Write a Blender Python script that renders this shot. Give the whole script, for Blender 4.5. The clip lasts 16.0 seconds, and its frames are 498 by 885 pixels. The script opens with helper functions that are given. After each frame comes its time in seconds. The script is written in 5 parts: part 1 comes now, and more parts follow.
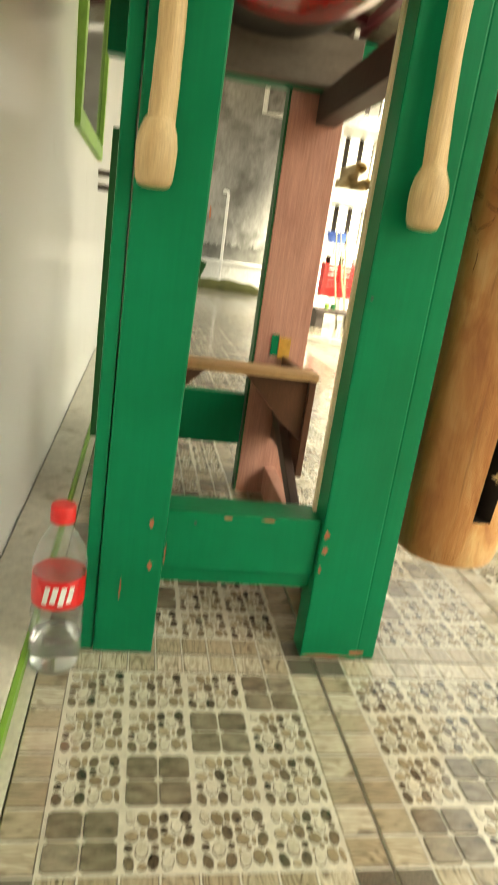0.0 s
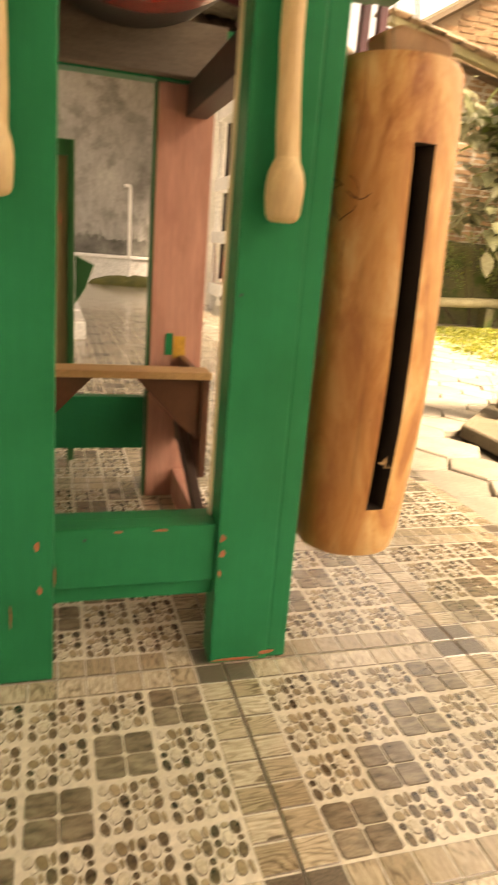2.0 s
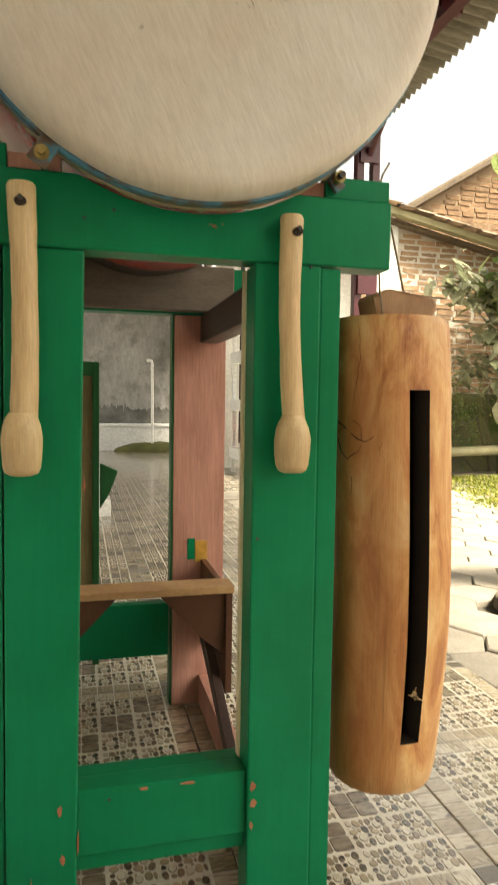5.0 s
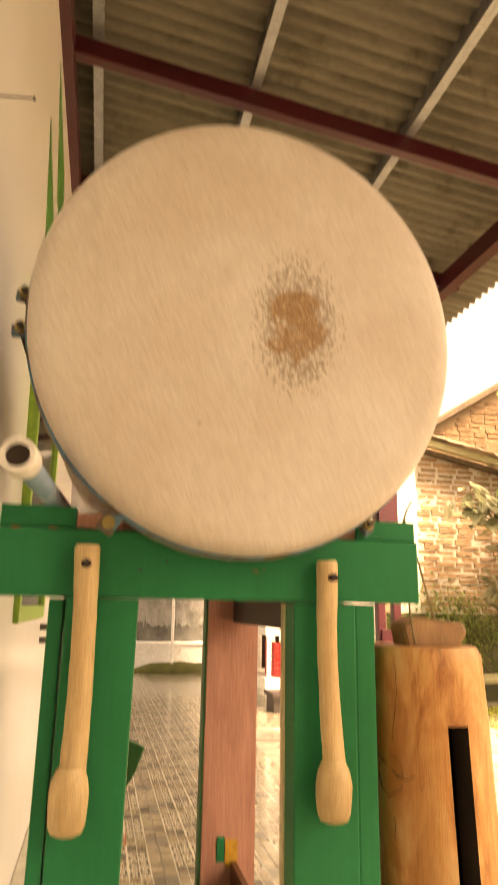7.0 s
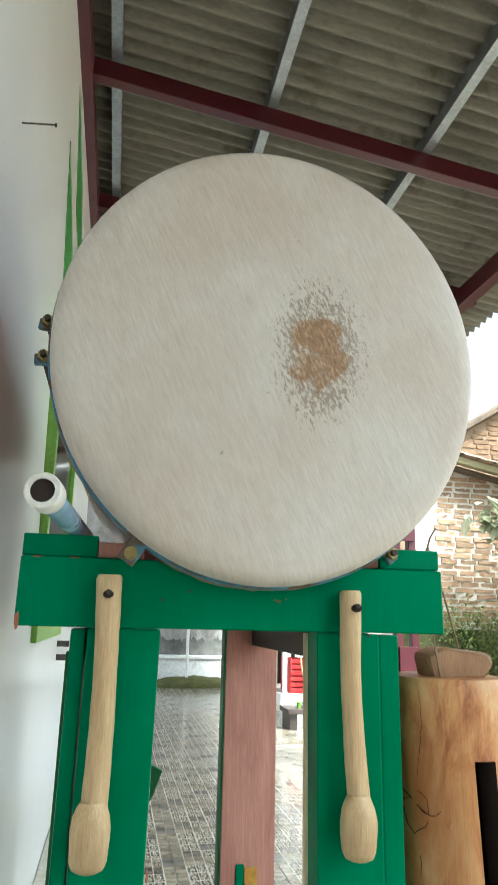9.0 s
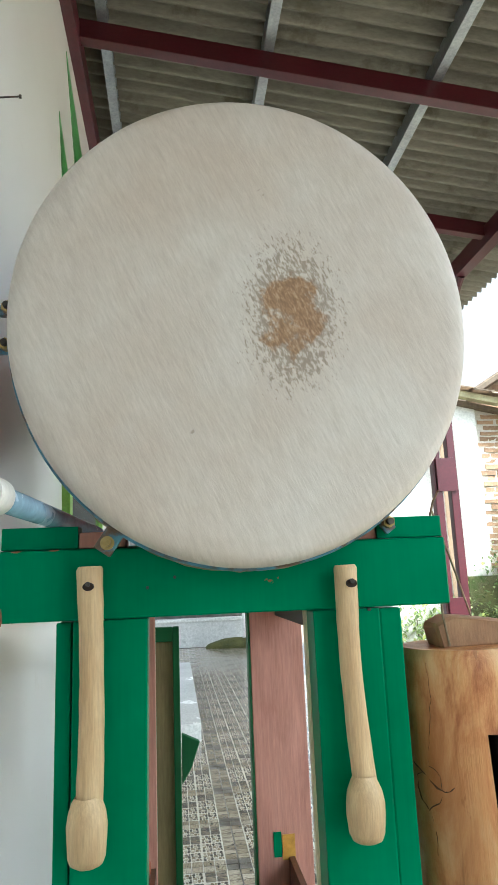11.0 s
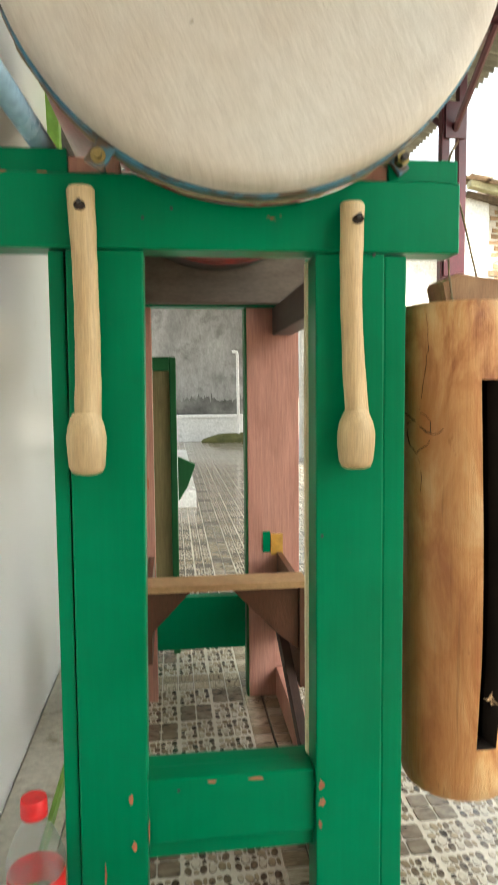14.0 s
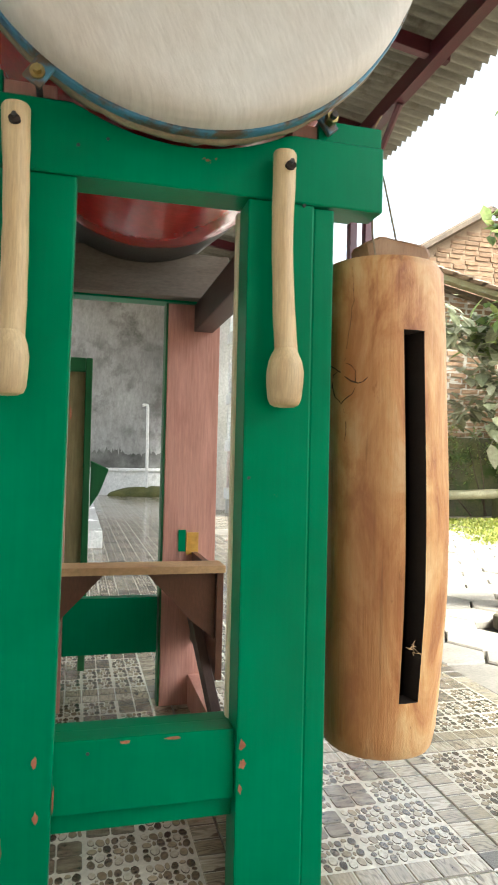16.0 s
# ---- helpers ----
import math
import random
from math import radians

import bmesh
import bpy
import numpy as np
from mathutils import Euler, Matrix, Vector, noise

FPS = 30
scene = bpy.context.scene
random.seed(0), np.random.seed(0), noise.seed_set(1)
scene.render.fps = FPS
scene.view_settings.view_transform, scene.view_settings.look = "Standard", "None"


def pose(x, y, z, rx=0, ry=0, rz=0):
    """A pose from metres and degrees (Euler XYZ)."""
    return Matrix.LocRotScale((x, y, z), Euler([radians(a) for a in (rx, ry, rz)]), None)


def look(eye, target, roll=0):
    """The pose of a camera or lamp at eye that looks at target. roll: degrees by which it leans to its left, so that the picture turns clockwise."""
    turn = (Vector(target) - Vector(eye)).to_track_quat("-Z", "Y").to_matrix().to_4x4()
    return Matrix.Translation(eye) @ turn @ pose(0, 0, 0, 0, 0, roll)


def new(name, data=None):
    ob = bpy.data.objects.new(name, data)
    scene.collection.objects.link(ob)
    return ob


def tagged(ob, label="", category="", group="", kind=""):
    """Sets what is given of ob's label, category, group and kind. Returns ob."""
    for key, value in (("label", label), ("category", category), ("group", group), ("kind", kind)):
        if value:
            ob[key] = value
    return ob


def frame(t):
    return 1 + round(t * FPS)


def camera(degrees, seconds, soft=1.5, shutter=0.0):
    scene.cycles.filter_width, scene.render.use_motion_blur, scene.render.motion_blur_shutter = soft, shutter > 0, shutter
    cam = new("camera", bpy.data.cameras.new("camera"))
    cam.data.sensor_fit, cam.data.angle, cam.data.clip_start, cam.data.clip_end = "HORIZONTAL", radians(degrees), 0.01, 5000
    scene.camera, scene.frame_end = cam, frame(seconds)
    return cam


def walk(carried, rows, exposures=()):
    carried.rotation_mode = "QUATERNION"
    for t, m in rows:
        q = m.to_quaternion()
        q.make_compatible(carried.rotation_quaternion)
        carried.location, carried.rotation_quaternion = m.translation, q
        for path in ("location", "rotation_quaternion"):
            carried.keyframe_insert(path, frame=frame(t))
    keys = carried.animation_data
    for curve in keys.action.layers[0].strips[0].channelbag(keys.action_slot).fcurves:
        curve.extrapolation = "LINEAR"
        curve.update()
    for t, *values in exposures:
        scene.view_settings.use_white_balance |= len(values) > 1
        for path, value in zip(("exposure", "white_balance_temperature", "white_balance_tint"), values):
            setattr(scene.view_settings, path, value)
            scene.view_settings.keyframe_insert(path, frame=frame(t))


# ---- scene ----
cam = camera(41.2, 16.0, shutter=0.55)
PATH = [
    (0, (-0.308, -0.849, 0.583), (0.051, 1.037, 0.031), 8.3),
    (0.5, (-0.294, -0.838, 0.555), (0.032, 0.984, -0.203), 8.1),
    (1, (-0.281, -0.847, 0.560), (0.053, 0.973, -0.199), 7.0),
    (1.5, (-0.273, -0.850, 0.568), (0.091, 0.984, -0.141), 5.9),
    (2, (-0.241, -0.836, 0.601), (0.32, 1.001, 0.045), 4.6),
    (2.5, (-0.208, -0.844, 0.624), (0.481, 0.956, 0.09), 2.9),
    (3, (-0.199, -0.823, 0.624), (0.468, 0.976, 0.058), 1.9),
    (3.5, (-0.195, -0.815, 0.624), (0.454, 0.988, 0.051), 1.8),
    (4, (-0.202, -0.824, 0.658), (0.424, 1.025, 0.223), 1.1),
    (4.5, (-0.221, -0.84, 0.697), (0.33, 1.069, 0.468), 0.6),
    (4.7, (-0.228, -0.84, 0.711), (0.285, 1.085, 0.528), 0.4),
    (6.8, (-0.283, -0.885, 0.861), (0.137, 1.03, 1.253), 1.3),
    (7, (-0.286, -0.915, 0.9), (0.122, 0.984, 1.381), 1.1),
    (7.5, (-0.302, -0.937, 0.931), (0.079, 0.936, 1.518), 0.7),
    (8, (-0.3, -0.922, 0.934), (0.078, 0.96, 1.495), 1.0),
    (8.5, (-0.304, -0.913, 0.929), (0.068, 0.978, 1.466), 1.7),
    (9, (-0.297, -0.913, 0.924), (0.066, 0.986, 1.437), 1.4),
    (9.5, (-0.29, -0.917, 0.901), (0.063, 1.006, 1.324), 1.3),
    (10, (-0.245, -0.894, 0.929), (-0.025, 1.06, 1.295), -0.1),
    (10.2, (-0.203, -0.89, 0.955), (0.004, 1.063, 1.334), -1.2),
    (12.5, (-0.196, -0.863, 0.935), (0.033, 1.068, 1.334), -2.9),
    (13, (-0.193, -0.848, 0.891), (-0.026, 1.105, 1.197), -1.6),
    (13.5, (-0.198, -0.832, 0.801), (0.008, 1.157, 0.797), -1.0),
    (14, (-0.203, -0.835, 0.734), (0.025, 1.146, 0.579), -0.5),
    (14.5, (-0.208, -0.824, 0.681), (0.044, 1.145, 0.435), -0.6),
    (15, (-0.214, -0.828, 0.66), (0.059, 1.145, 0.483), 0.1),
    (15.5, (-0.229, -0.821, 0.576), (0.207, 1.131, 0.554), 2.4),
    (16, (-0.226, -0.824, 0.57), (0.275, 1.111, 0.618), 1.3),
]
EXPO = [(0.0, 2.15, 8300, -2), (0.5, 2.10, 8900, 4), (1.5, 2.02, 10600, 18), (2.5, 1.88, 11500, 20), (3.0, 1.78, 10000, 15), (3.5, 1.78, 8900, 10),
        (4.0, 1.73, 7800, 5), (4.5, 1.63, 7700, 4), (5.7, 1.89, 9000, 12), (6.8, 2.04, 14800, 25), (7.0, 2.04, 14400, 24), (7.5, 2.04, 10200, 10),
        (8.0, 2.02, 7300, 6), (8.5, 2.02, 6200, 2), (9.0, 1.99, 5650, -2), (10.0, 1.99, 5500, -2), (12.5, 1.99, 5700, 3), (13.5, 1.98, 6000, 3),
        (14.0, 2.18, 6600, 2), (14.5, 2.38, 6900, 2), (15.0, 2.38, 6900, 2), (15.5, 2.21, 6000, 3), (16.0, 2.06, 6100, 4)]
walk(cam, [(t, look(eye, target, roll)) for t, eye, target, roll in PATH], EXPO)

# ---- world and sun: bright overcast noon behind a canopy ----
world = bpy.data.worlds.new("sky")
scene.world = world
world.use_nodes = True
wn, wl = world.node_tree.nodes, world.node_tree.links
sky = wn.new("ShaderNodeTexSky")
sky.sky_type, sky.sun_disc = "NISHITA", False
sky.sun_elevation, sky.sun_rotation = radians(57.2), radians(144.5)
sky.dust_density, sky.air_density = 6.0, 1.0
hsv = wn.new("ShaderNodeHueSaturation")
hsv.inputs["Saturation"].default_value = 0.25
wl.new(sky.outputs[0], hsv.inputs["Color"])
wl.new(hsv.outputs[0], wn["Background"].inputs["Color"])
wn["Background"].inputs["Strength"].default_value = 0.15
sun = new("sun", bpy.data.lights.new("sun", "SUN"))
sun.data.energy, sun.data.angle, sun.data.color = 4.8, radians(14), (1.0, 0.95, 0.86)
sun.matrix_world = look((3.0, -4.2, 8), (0, 0, 0))
scene.view_settings.exposure = 0.0


# ---- materials ----
def nd(nt, kind, **inputs):
    n = nt.nodes.new(kind)
    for k, v in inputs.items():
        n.inputs[k.replace("_", " ")].default_value = v
    return n


def coords(nt, stretch=(1, 1, 1), rot=(0, 0, 0)):
    tc = nd(nt, "ShaderNodeTexCoord")
    mp = nd(nt, "ShaderNodeMapping", Scale=stretch, Rotation=[radians(a) for a in rot])
    nt.links.new(tc.outputs["Object"], mp.inputs["Vector"])
    return mp.outputs[0]


def turned(nt, rot, stretch):
    """Object coordinates turned first and stretched after."""
    tc = nd(nt, "ShaderNodeTexCoord")
    a = nd(nt, "ShaderNodeMapping", Rotation=[radians(v) for v in rot])
    b = nd(nt, "ShaderNodeMapping", Scale=stretch)
    nt.links.new(tc.outputs["Object"], a.inputs["Vector"])
    nt.links.new(a.outputs[0], b.inputs["Vector"])
    return b.outputs[0]


def ramp(nt, fac, stops):
    r = nd(nt, "ShaderNodeValToRGB")
    els = r.color_ramp.elements
    while len(els) < len(stops):
        els.new(0.5)
    for e, (p, c) in zip(els, stops):
        e.position, e.color = p, (*c, 1) if len(c) == 3 else c
    nt.links.new(fac, r.inputs[0])
    return r.outputs[0]


def mix(nt, fac, a, b, kind="MIX"):
    m = nt.nodes.new("ShaderNodeMix")
    m.data_type, m.blend_type = "RGBA", kind
    for s, v in ((m.inputs[0], fac), (m.inputs[6], a), (m.inputs[7], b)):
        if isinstance(v, (int, float)):
            s.default_value = v
        elif isinstance(v, tuple):
            s.default_value = (*v, 1)
        else:
            nt.links.new(v, s)
    return m.outputs[2]


def noise_of(nt, vec, scale, detail=4, rough=0.55):
    n = nd(nt, "ShaderNodeTexNoise", Scale=scale, Detail=detail, Roughness=rough)
    nt.links.new(vec, n.inputs["Vector"])
    return n.outputs["Fac"]


def base(name, rough=0.6, metal=0.0, spec=0.5):
    m = bpy.data.materials.new(name)
    m.use_nodes = True
    nt = m.node_tree
    p = nt.nodes["Principled BSDF"]
    p.inputs["Roughness"].default_value, p.inputs["Metallic"].default_value = rough, metal
    p.inputs["Specular IOR Level"].default_value = spec
    return m, nt, p


def bump(nt, p, height, strength=0.3, dist=0.002):
    b = nd(nt, "ShaderNodeBump", Strength=strength, Distance=dist)
    nt.links.new(height, b.inputs["Height"])
    nt.links.new(b.outputs[0], p.inputs["Normal"])


def surface(name, a, b, scale=8, fine=60, rough=0.6, metal=0.0, stretch=(1, 1, 1), rot=(0, 0, 0), relief=0.3, dist=0.002,
            stain=None, stain_at=0.62, stain_scale=3.0, vary=0.0, rough_vary=0.1, spec=0.5):
    """A two-scale surface: broad patches from a to b, fine grain, and stains of one more colour."""
    m, nt, p = base(name, rough, metal, spec)
    v = coords(nt, stretch, rot)
    broad, grain = noise_of(nt, v, scale, 5), noise_of(nt, v, fine, 3, 0.7)
    col = mix(nt, ramp(nt, broad, [(0.3, (0, 0, 0)), (0.7, (1, 1, 1))]), a, b)
    dark = ramp(nt, grain, [(0.25, (0.72, 0.72, 0.72)), (0.75, (1.12, 1.12, 1.12))])
    col = mix(nt, 1.0, col, dark, "MULTIPLY")
    if stain:
        s = noise_of(nt, coords(nt), stain_scale, 6, 0.65)
        col = mix(nt, ramp(nt, s, [(stain_at, (0, 0, 0)), (stain_at + 0.12, (1, 1, 1))]), col, stain)
    if vary:
        oi = nd(nt, "ShaderNodeObjectInfo")
        col = mix(nt, 1.0, col, ramp(nt, oi.outputs["Random"], [(0, (1 - vary,) * 3), (1, (1 + vary,) * 3)]), "MULTIPLY")
    nt.links.new(col, p.inputs["Base Color"])
    rr = nd(nt, "ShaderNodeMapRange", To_Min=max(rough - rough_vary, 0.02), To_Max=rough + rough_vary)
    nt.links.new(broad, rr.inputs[0])
    nt.links.new(rr.outputs[0], p.inputs["Roughness"])
    if relief:
        bump(nt, p, grain, relief, dist)
    return m


def chipped_paint(name, a, b, wood, rough=0.32, chips=0.735):
    """Brushed gloss paint with sparse chips down to the wood and fine scratches."""
    m, nt, p = base(name, rough, 0.0, 0.12)
    v = coords(nt)
    broad = noise_of(nt, v, 5, 4)
    brush = noise_of(nt, coords(nt, (60, 60, 3)), 3, 3)
    col = mix(nt, ramp(nt, broad, [(0.3, (0, 0, 0)), (0.7, (1, 1, 1))]), a, b)
    col = mix(nt, 1.0, col, ramp(nt, brush, [(0.3, (0.96, 0.96, 0.96)), (0.7, (1.03, 1.03, 1.03))]), "MULTIPLY")
    chip = noise_of(nt, v, 26, 5, 0.62)
    mask = ramp(nt, chip, [(chips, (0, 0, 0)), (chips + 0.02, (1, 1, 1))])
    col = mix(nt, mask, col, wood)
    scr = noise_of(nt, coords(nt, (1, 1, 0.15)), 90, 4, 0.7)
    col = mix(nt, ramp(nt, scr, [(0.76, (0, 0, 0)), (0.82, (0.25, 0.25, 0.25))]), col, (0.20, 0.36, 0.28))
    nt.links.new(col, p.inputs["Base Color"])
    bump(nt, p, brush, 0.08, 0.001)
    return m


def carved_wood(name, a, b, dark, stretch=(9, 9, 0.9), rough=0.55, streak=0.5, knot=None, scale=3.0):
    """Long-grained pale wood with darker streaks and, where given, a knot."""
    m, nt, p = base(name, rough)
    v = coords(nt, stretch)
    g, f = noise_of(nt, v, scale, 6, 0.6), noise_of(nt, coords(nt, (stretch[0] * 6, stretch[1] * 6, stretch[2] * 2)), 6, 3, 0.7)
    pat = noise_of(nt, coords(nt, (5, 5, 2.2)), 1.6, 4, 0.6)
    col = mix(nt, ramp(nt, g, [(0.3, (0, 0, 0)), (0.68, (1, 1, 1))]), a, b)
    col = mix(nt, ramp(nt, pat, [(streak, (0, 0, 0)), (streak + 0.22, (0.75, 0.75, 0.75))]), col, dark)
    col = mix(nt, 1.0, col, ramp(nt, f, [(0.3, (0.82, 0.82, 0.82)), (0.7, (1.08, 1.08, 1.08))]), "MULTIPLY")
    if knot:
        tc = nd(nt, "ShaderNodeTexCoord")
        d = nd(nt, "ShaderNodeVectorMath")
        d.operation = "DISTANCE"
        warp = nd(nt, "ShaderNodeTexNoise", Scale=22.0, Detail=3.0)
        nt.links.new(tc.outputs["Object"], warp.inputs["Vector"])
        wv = nd(nt, "ShaderNodeVectorMath")
        wv.operation = "MULTIPLY_ADD"
        wv.inputs[1].default_value = (0.06, 0.06, 0.06)
        nt.links.new(warp.outputs["Color"], wv.inputs[0])
        nt.links.new(tc.outputs["Object"], wv.inputs[2])
        nt.links.new(wv.outputs[0], d.inputs[0])
        d.inputs[1].default_value = [k + 0.03 for k in knot]
        halo = ramp(nt, d.outputs["Value"], [(0.0, (0.9, 0.9, 0.9)), (0.03, (0.7, 0.7, 0.7)), (0.06, (0.25, 0.25, 0.25)), (0.11, (0, 0, 0))])
        col = mix(nt, halo, col, (0.34, 0.135, 0.04))
        wav = nd(nt, "ShaderNodeMath")
        wav.operation = "SINE"
        mul = nd(nt, "ShaderNodeMath")
        mul.operation = "MULTIPLY"
        mul.inputs[1].default_value = 330.0
        nt.links.new(d.outputs["Value"], mul.inputs[0])
        nt.links.new(mul.outputs[0], wav.inputs[0])
        ring = ramp(nt, wav.outputs[0], [(0.72, (0, 0, 0)), (0.97, (1, 1, 1))])
        ring = mix(nt, 1.0, ring, ramp(nt, d.outputs["Value"], [(0.0, (1, 1, 1)), (0.028, (0.9, 0.9, 0.9)), (0.042, (0, 0, 0))]), "MULTIPLY")
        col = mix(nt, ring, col, (0.045, 0.016, 0.006))
    nt.links.new(col, p.inputs["Base Color"])
    bump(nt, p, f, 0.35, 0.0015)
    return m


M_GREEN = chipped_paint("green_paint", (0.0, 0.140, 0.056), (0.0, 0.182, 0.078), (0.30, 0.085, 0.04))
M_GREEN2 = chipped_paint("dull_green_paint", (0.020, 0.10, 0.035), (0.03, 0.13, 0.05), (0.2, 0.12, 0.06), 0.5)
M_PINK = carved_wood("primed_pinkish_wood", (0.40, 0.185, 0.135), (0.50, 0.255, 0.195), (0.28, 0.10, 0.075), (7, 7, 1.2), 0.7, 0.52)
M_PLY = carved_wood("plywood", (0.42, 0.24, 0.11), (0.52, 0.33, 0.16), (0.33, 0.17, 0.07), (3, 3, 14), 0.6, 0.6)
M_PALEPLY = carved_wood("pale_plywood", (0.60, 0.49, 0.31), (0.68, 0.57, 0.39), (0.50, 0.37, 0.20), (6, 6, 2), 0.6, 0.6)
M_CHIP = surface("chipped_primer", (0.30, 0.085, 0.040), (0.42, 0.15, 0.08), 60, 200, 0.8)
M_BROWN = carved_wood("brown_stained_board", (0.085, 0.030, 0.014), (0.12, 0.047, 0.023), (0.055, 0.018, 0.010), (6, 6, 6), 0.45, 0.55)
M_DARKWOOD = carved_wood("dark_brown_beam", (0.042, 0.022, 0.016), (0.065, 0.037, 0.028), (0.028, 0.014, 0.011), (8, 1, 8), 0.55)
M_GREYWOOD = surface("weathered_grey_board", (0.11, 0.085, 0.066), (0.18, 0.145, 0.115), 9, 70, 0.8, stretch=(1, 6, 4), stain=(0.10, 0.075, 0.06))
M_MALLET = carved_wood("peeled_branch_wood", (0.47, 0.31, 0.15), (0.64, 0.48, 0.27), (0.27, 0.165, 0.075), (12, 12, 2.2), 0.5, 0.47)


def log_wood():
    """Planed log: long pale sapwood and orange heartwood streaks, hairline grain, scars and a stained knot."""
    m, nt, p = base("jackfruit_log", 0.46)
    warp = nd(nt, "ShaderNodeTexNoise", Scale=7.0, Detail=7.0, Roughness=0.66, Distortion=1.3)
    nt.links.new(coords(nt, (1.7, 1.7, 0.6)), warp.inputs["Vector"])
    col = ramp(nt, warp.outputs["Fac"], [(0.36, (0.27, 0.085, 0.022)), (0.44, (0.43, 0.18, 0.058)), (0.53, (0.55, 0.29, 0.11)), (0.63, (0.63, 0.41, 0.20))])
    # redder away from the slot, more so lower down
    tc = nd(nt, "ShaderNodeTexCoord")
    sep = nd(nt, "ShaderNodeSeparateXYZ")
    nt.links.new(tc.outputs["Object"], sep.inputs[0])
    edge = nd(nt, "ShaderNodeMath")
    edge.operation = "MULTIPLY_ADD"
    edge.inputs[1].default_value = 0.06
    nt.links.new(noise_of(nt, coords(nt, (1, 1, 0.4)), 7, 4), edge.inputs[0])
    nt.links.new(sep.outputs["X"], edge.inputs[2])
    side_red = nd(nt, "ShaderNodeMapRange", From_Min=0.045, From_Max=-0.005, To_Min=0.0, To_Max=0.62)
    nt.links.new(edge.outputs[0], side_red.inputs[0])
    low = nd(nt, "ShaderNodeMapRange", From_Min=0.62, From_Max=0.25, To_Min=0.25, To_Max=1.0)
    nt.links.new(sep.outputs["Z"], low.inputs[0])
    hm = nd(nt, "ShaderNodeMath")
    hm.operation = "MULTIPLY"
    nt.links.new(side_red.outputs[0], hm.inputs[0])
    nt.links.new(low.outputs[0], hm.inputs[1])
    col = mix(nt, hm.outputs[0], col, (0.33, 0.125, 0.038))
    fib = noise_of(nt, coords(nt, (70, 70, 1.6)), 3, 5, 0.75)
    col = mix(nt, 1.0, col, ramp(nt, fib, [(0.28, (0.86, 0.84, 0.81)), (0.5, (1.0, 1.0, 1.0)), (0.75, (1.06, 1.06, 1.06))]), "MULTIPLY")
    line = noise_of(nt, coords(nt, (34, 34, 0.7)), 3, 3, 0.5)
    col = mix(nt, ramp(nt, line, [(0.69, (0, 0, 0)), (0.72, (0.4, 0.4, 0.4))]), col, (0.15, 0.058, 0.018))
    fl = noise_of(nt, coords(nt, (1.6, 1.6, 0.5)), 30, 5, 0.7)
    col = mix(nt, ramp(nt, fl, [(0.66, (0, 0, 0)), (0.72, (0.7, 0.7, 0.7))]), col, (0.22, 0.075, 0.02))
    d = nd(nt, "ShaderNodeVectorMath")
    d.operation = "DISTANCE"
    squash = nd(nt, "ShaderNodeVectorMath")
    squash.operation = "MULTIPLY"
    squash.inputs[1].default_value = (1.0, 1.0, 0.6)
    nt.links.new(tc.outputs["Object"], squash.inputs[0])
    nt.links.new(squash.outputs[0], d.inputs[0])
    d.inputs[1].default_value = (-0.070, -0.050, 0.510 * 0.6)
    halo = ramp(nt, d.outputs["Value"], [(0.0, (0.85, 0.85, 0.85)), (0.02, (0.65, 0.65, 0.65)), (0.045, (0.2, 0.2, 0.2)), (0.07, (0, 0, 0))])
    col = mix(nt, mix(nt, 1.0, halo, ramp(nt, fl, [(0.3, (0.4, 0.4, 0.4)), (0.6, (1, 1, 1))]), "MULTIPLY"), col, (0.33, 0.115, 0.028))
    nt.links.new(col, p.inputs["Base Color"])
    h = nd(nt, "ShaderNodeMath")
    h.operation = "ADD"
    nt.links.new(warp.outputs["Fac"], h.inputs[0])
    nt.links.new(fib, h.inputs[1])
    bump(nt, p, h.outputs[0], 0.4, 0.004)
    return m


M_SLIT = log_wood()
M_CRACK = surface("crack_brown", (0.05, 0.02, 0.008), (0.09, 0.035, 0.014), 60, 200, 0.8)
# Shade inside the slot, mallet holes and pipe bore, put into the colour.
M_HOLLOW_SHADE = surface("painted_hollow_shade", (0.014, 0.008, 0.005), (0.028, 0.015, 0.009), 12, 80, 0.9)
M_BLUE = surface("blue_painted_iron", (0.05, 0.17, 0.26), (0.08, 0.23, 0.33), 20, 90, 0.4, stain=(0.10, 0.065, 0.04), stain_at=0.46, stain_scale=30)
M_BRASS = surface("plated_bolt", (0.34, 0.26, 0.10), (0.44, 0.34, 0.15), 30, 120, 0.35, 1.0)
M_STEEL = surface("galvanised_steel", (0.26, 0.28, 0.30), (0.38, 0.40, 0.42), 14, 80, 0.38, 0.75)
M_RUST = surface("dark_iron", (0.04, 0.04, 0.045), (0.10, 0.08, 0.06), 30, 120, 0.6, 0.5)
M_REDSTEEL = surface("maroon_steel_paint", (0.048, 0.004, 0.009), (0.068, 0.007, 0.013), 5, 60, 0.35, relief=0.1)
M_DRUMRED = surface("red_lacquer", (0.34, 0.010, 0.010), (0.44, 0.016, 0.014), 6, 70, 0.2, relief=0.05, spec=0.45)
M_DRUMGREY = surface("grey_plastic_wrap", (0.014, 0.013, 0.012), (0.035, 0.033, 0.030), 14, 60, 0.6, relief=0.5)


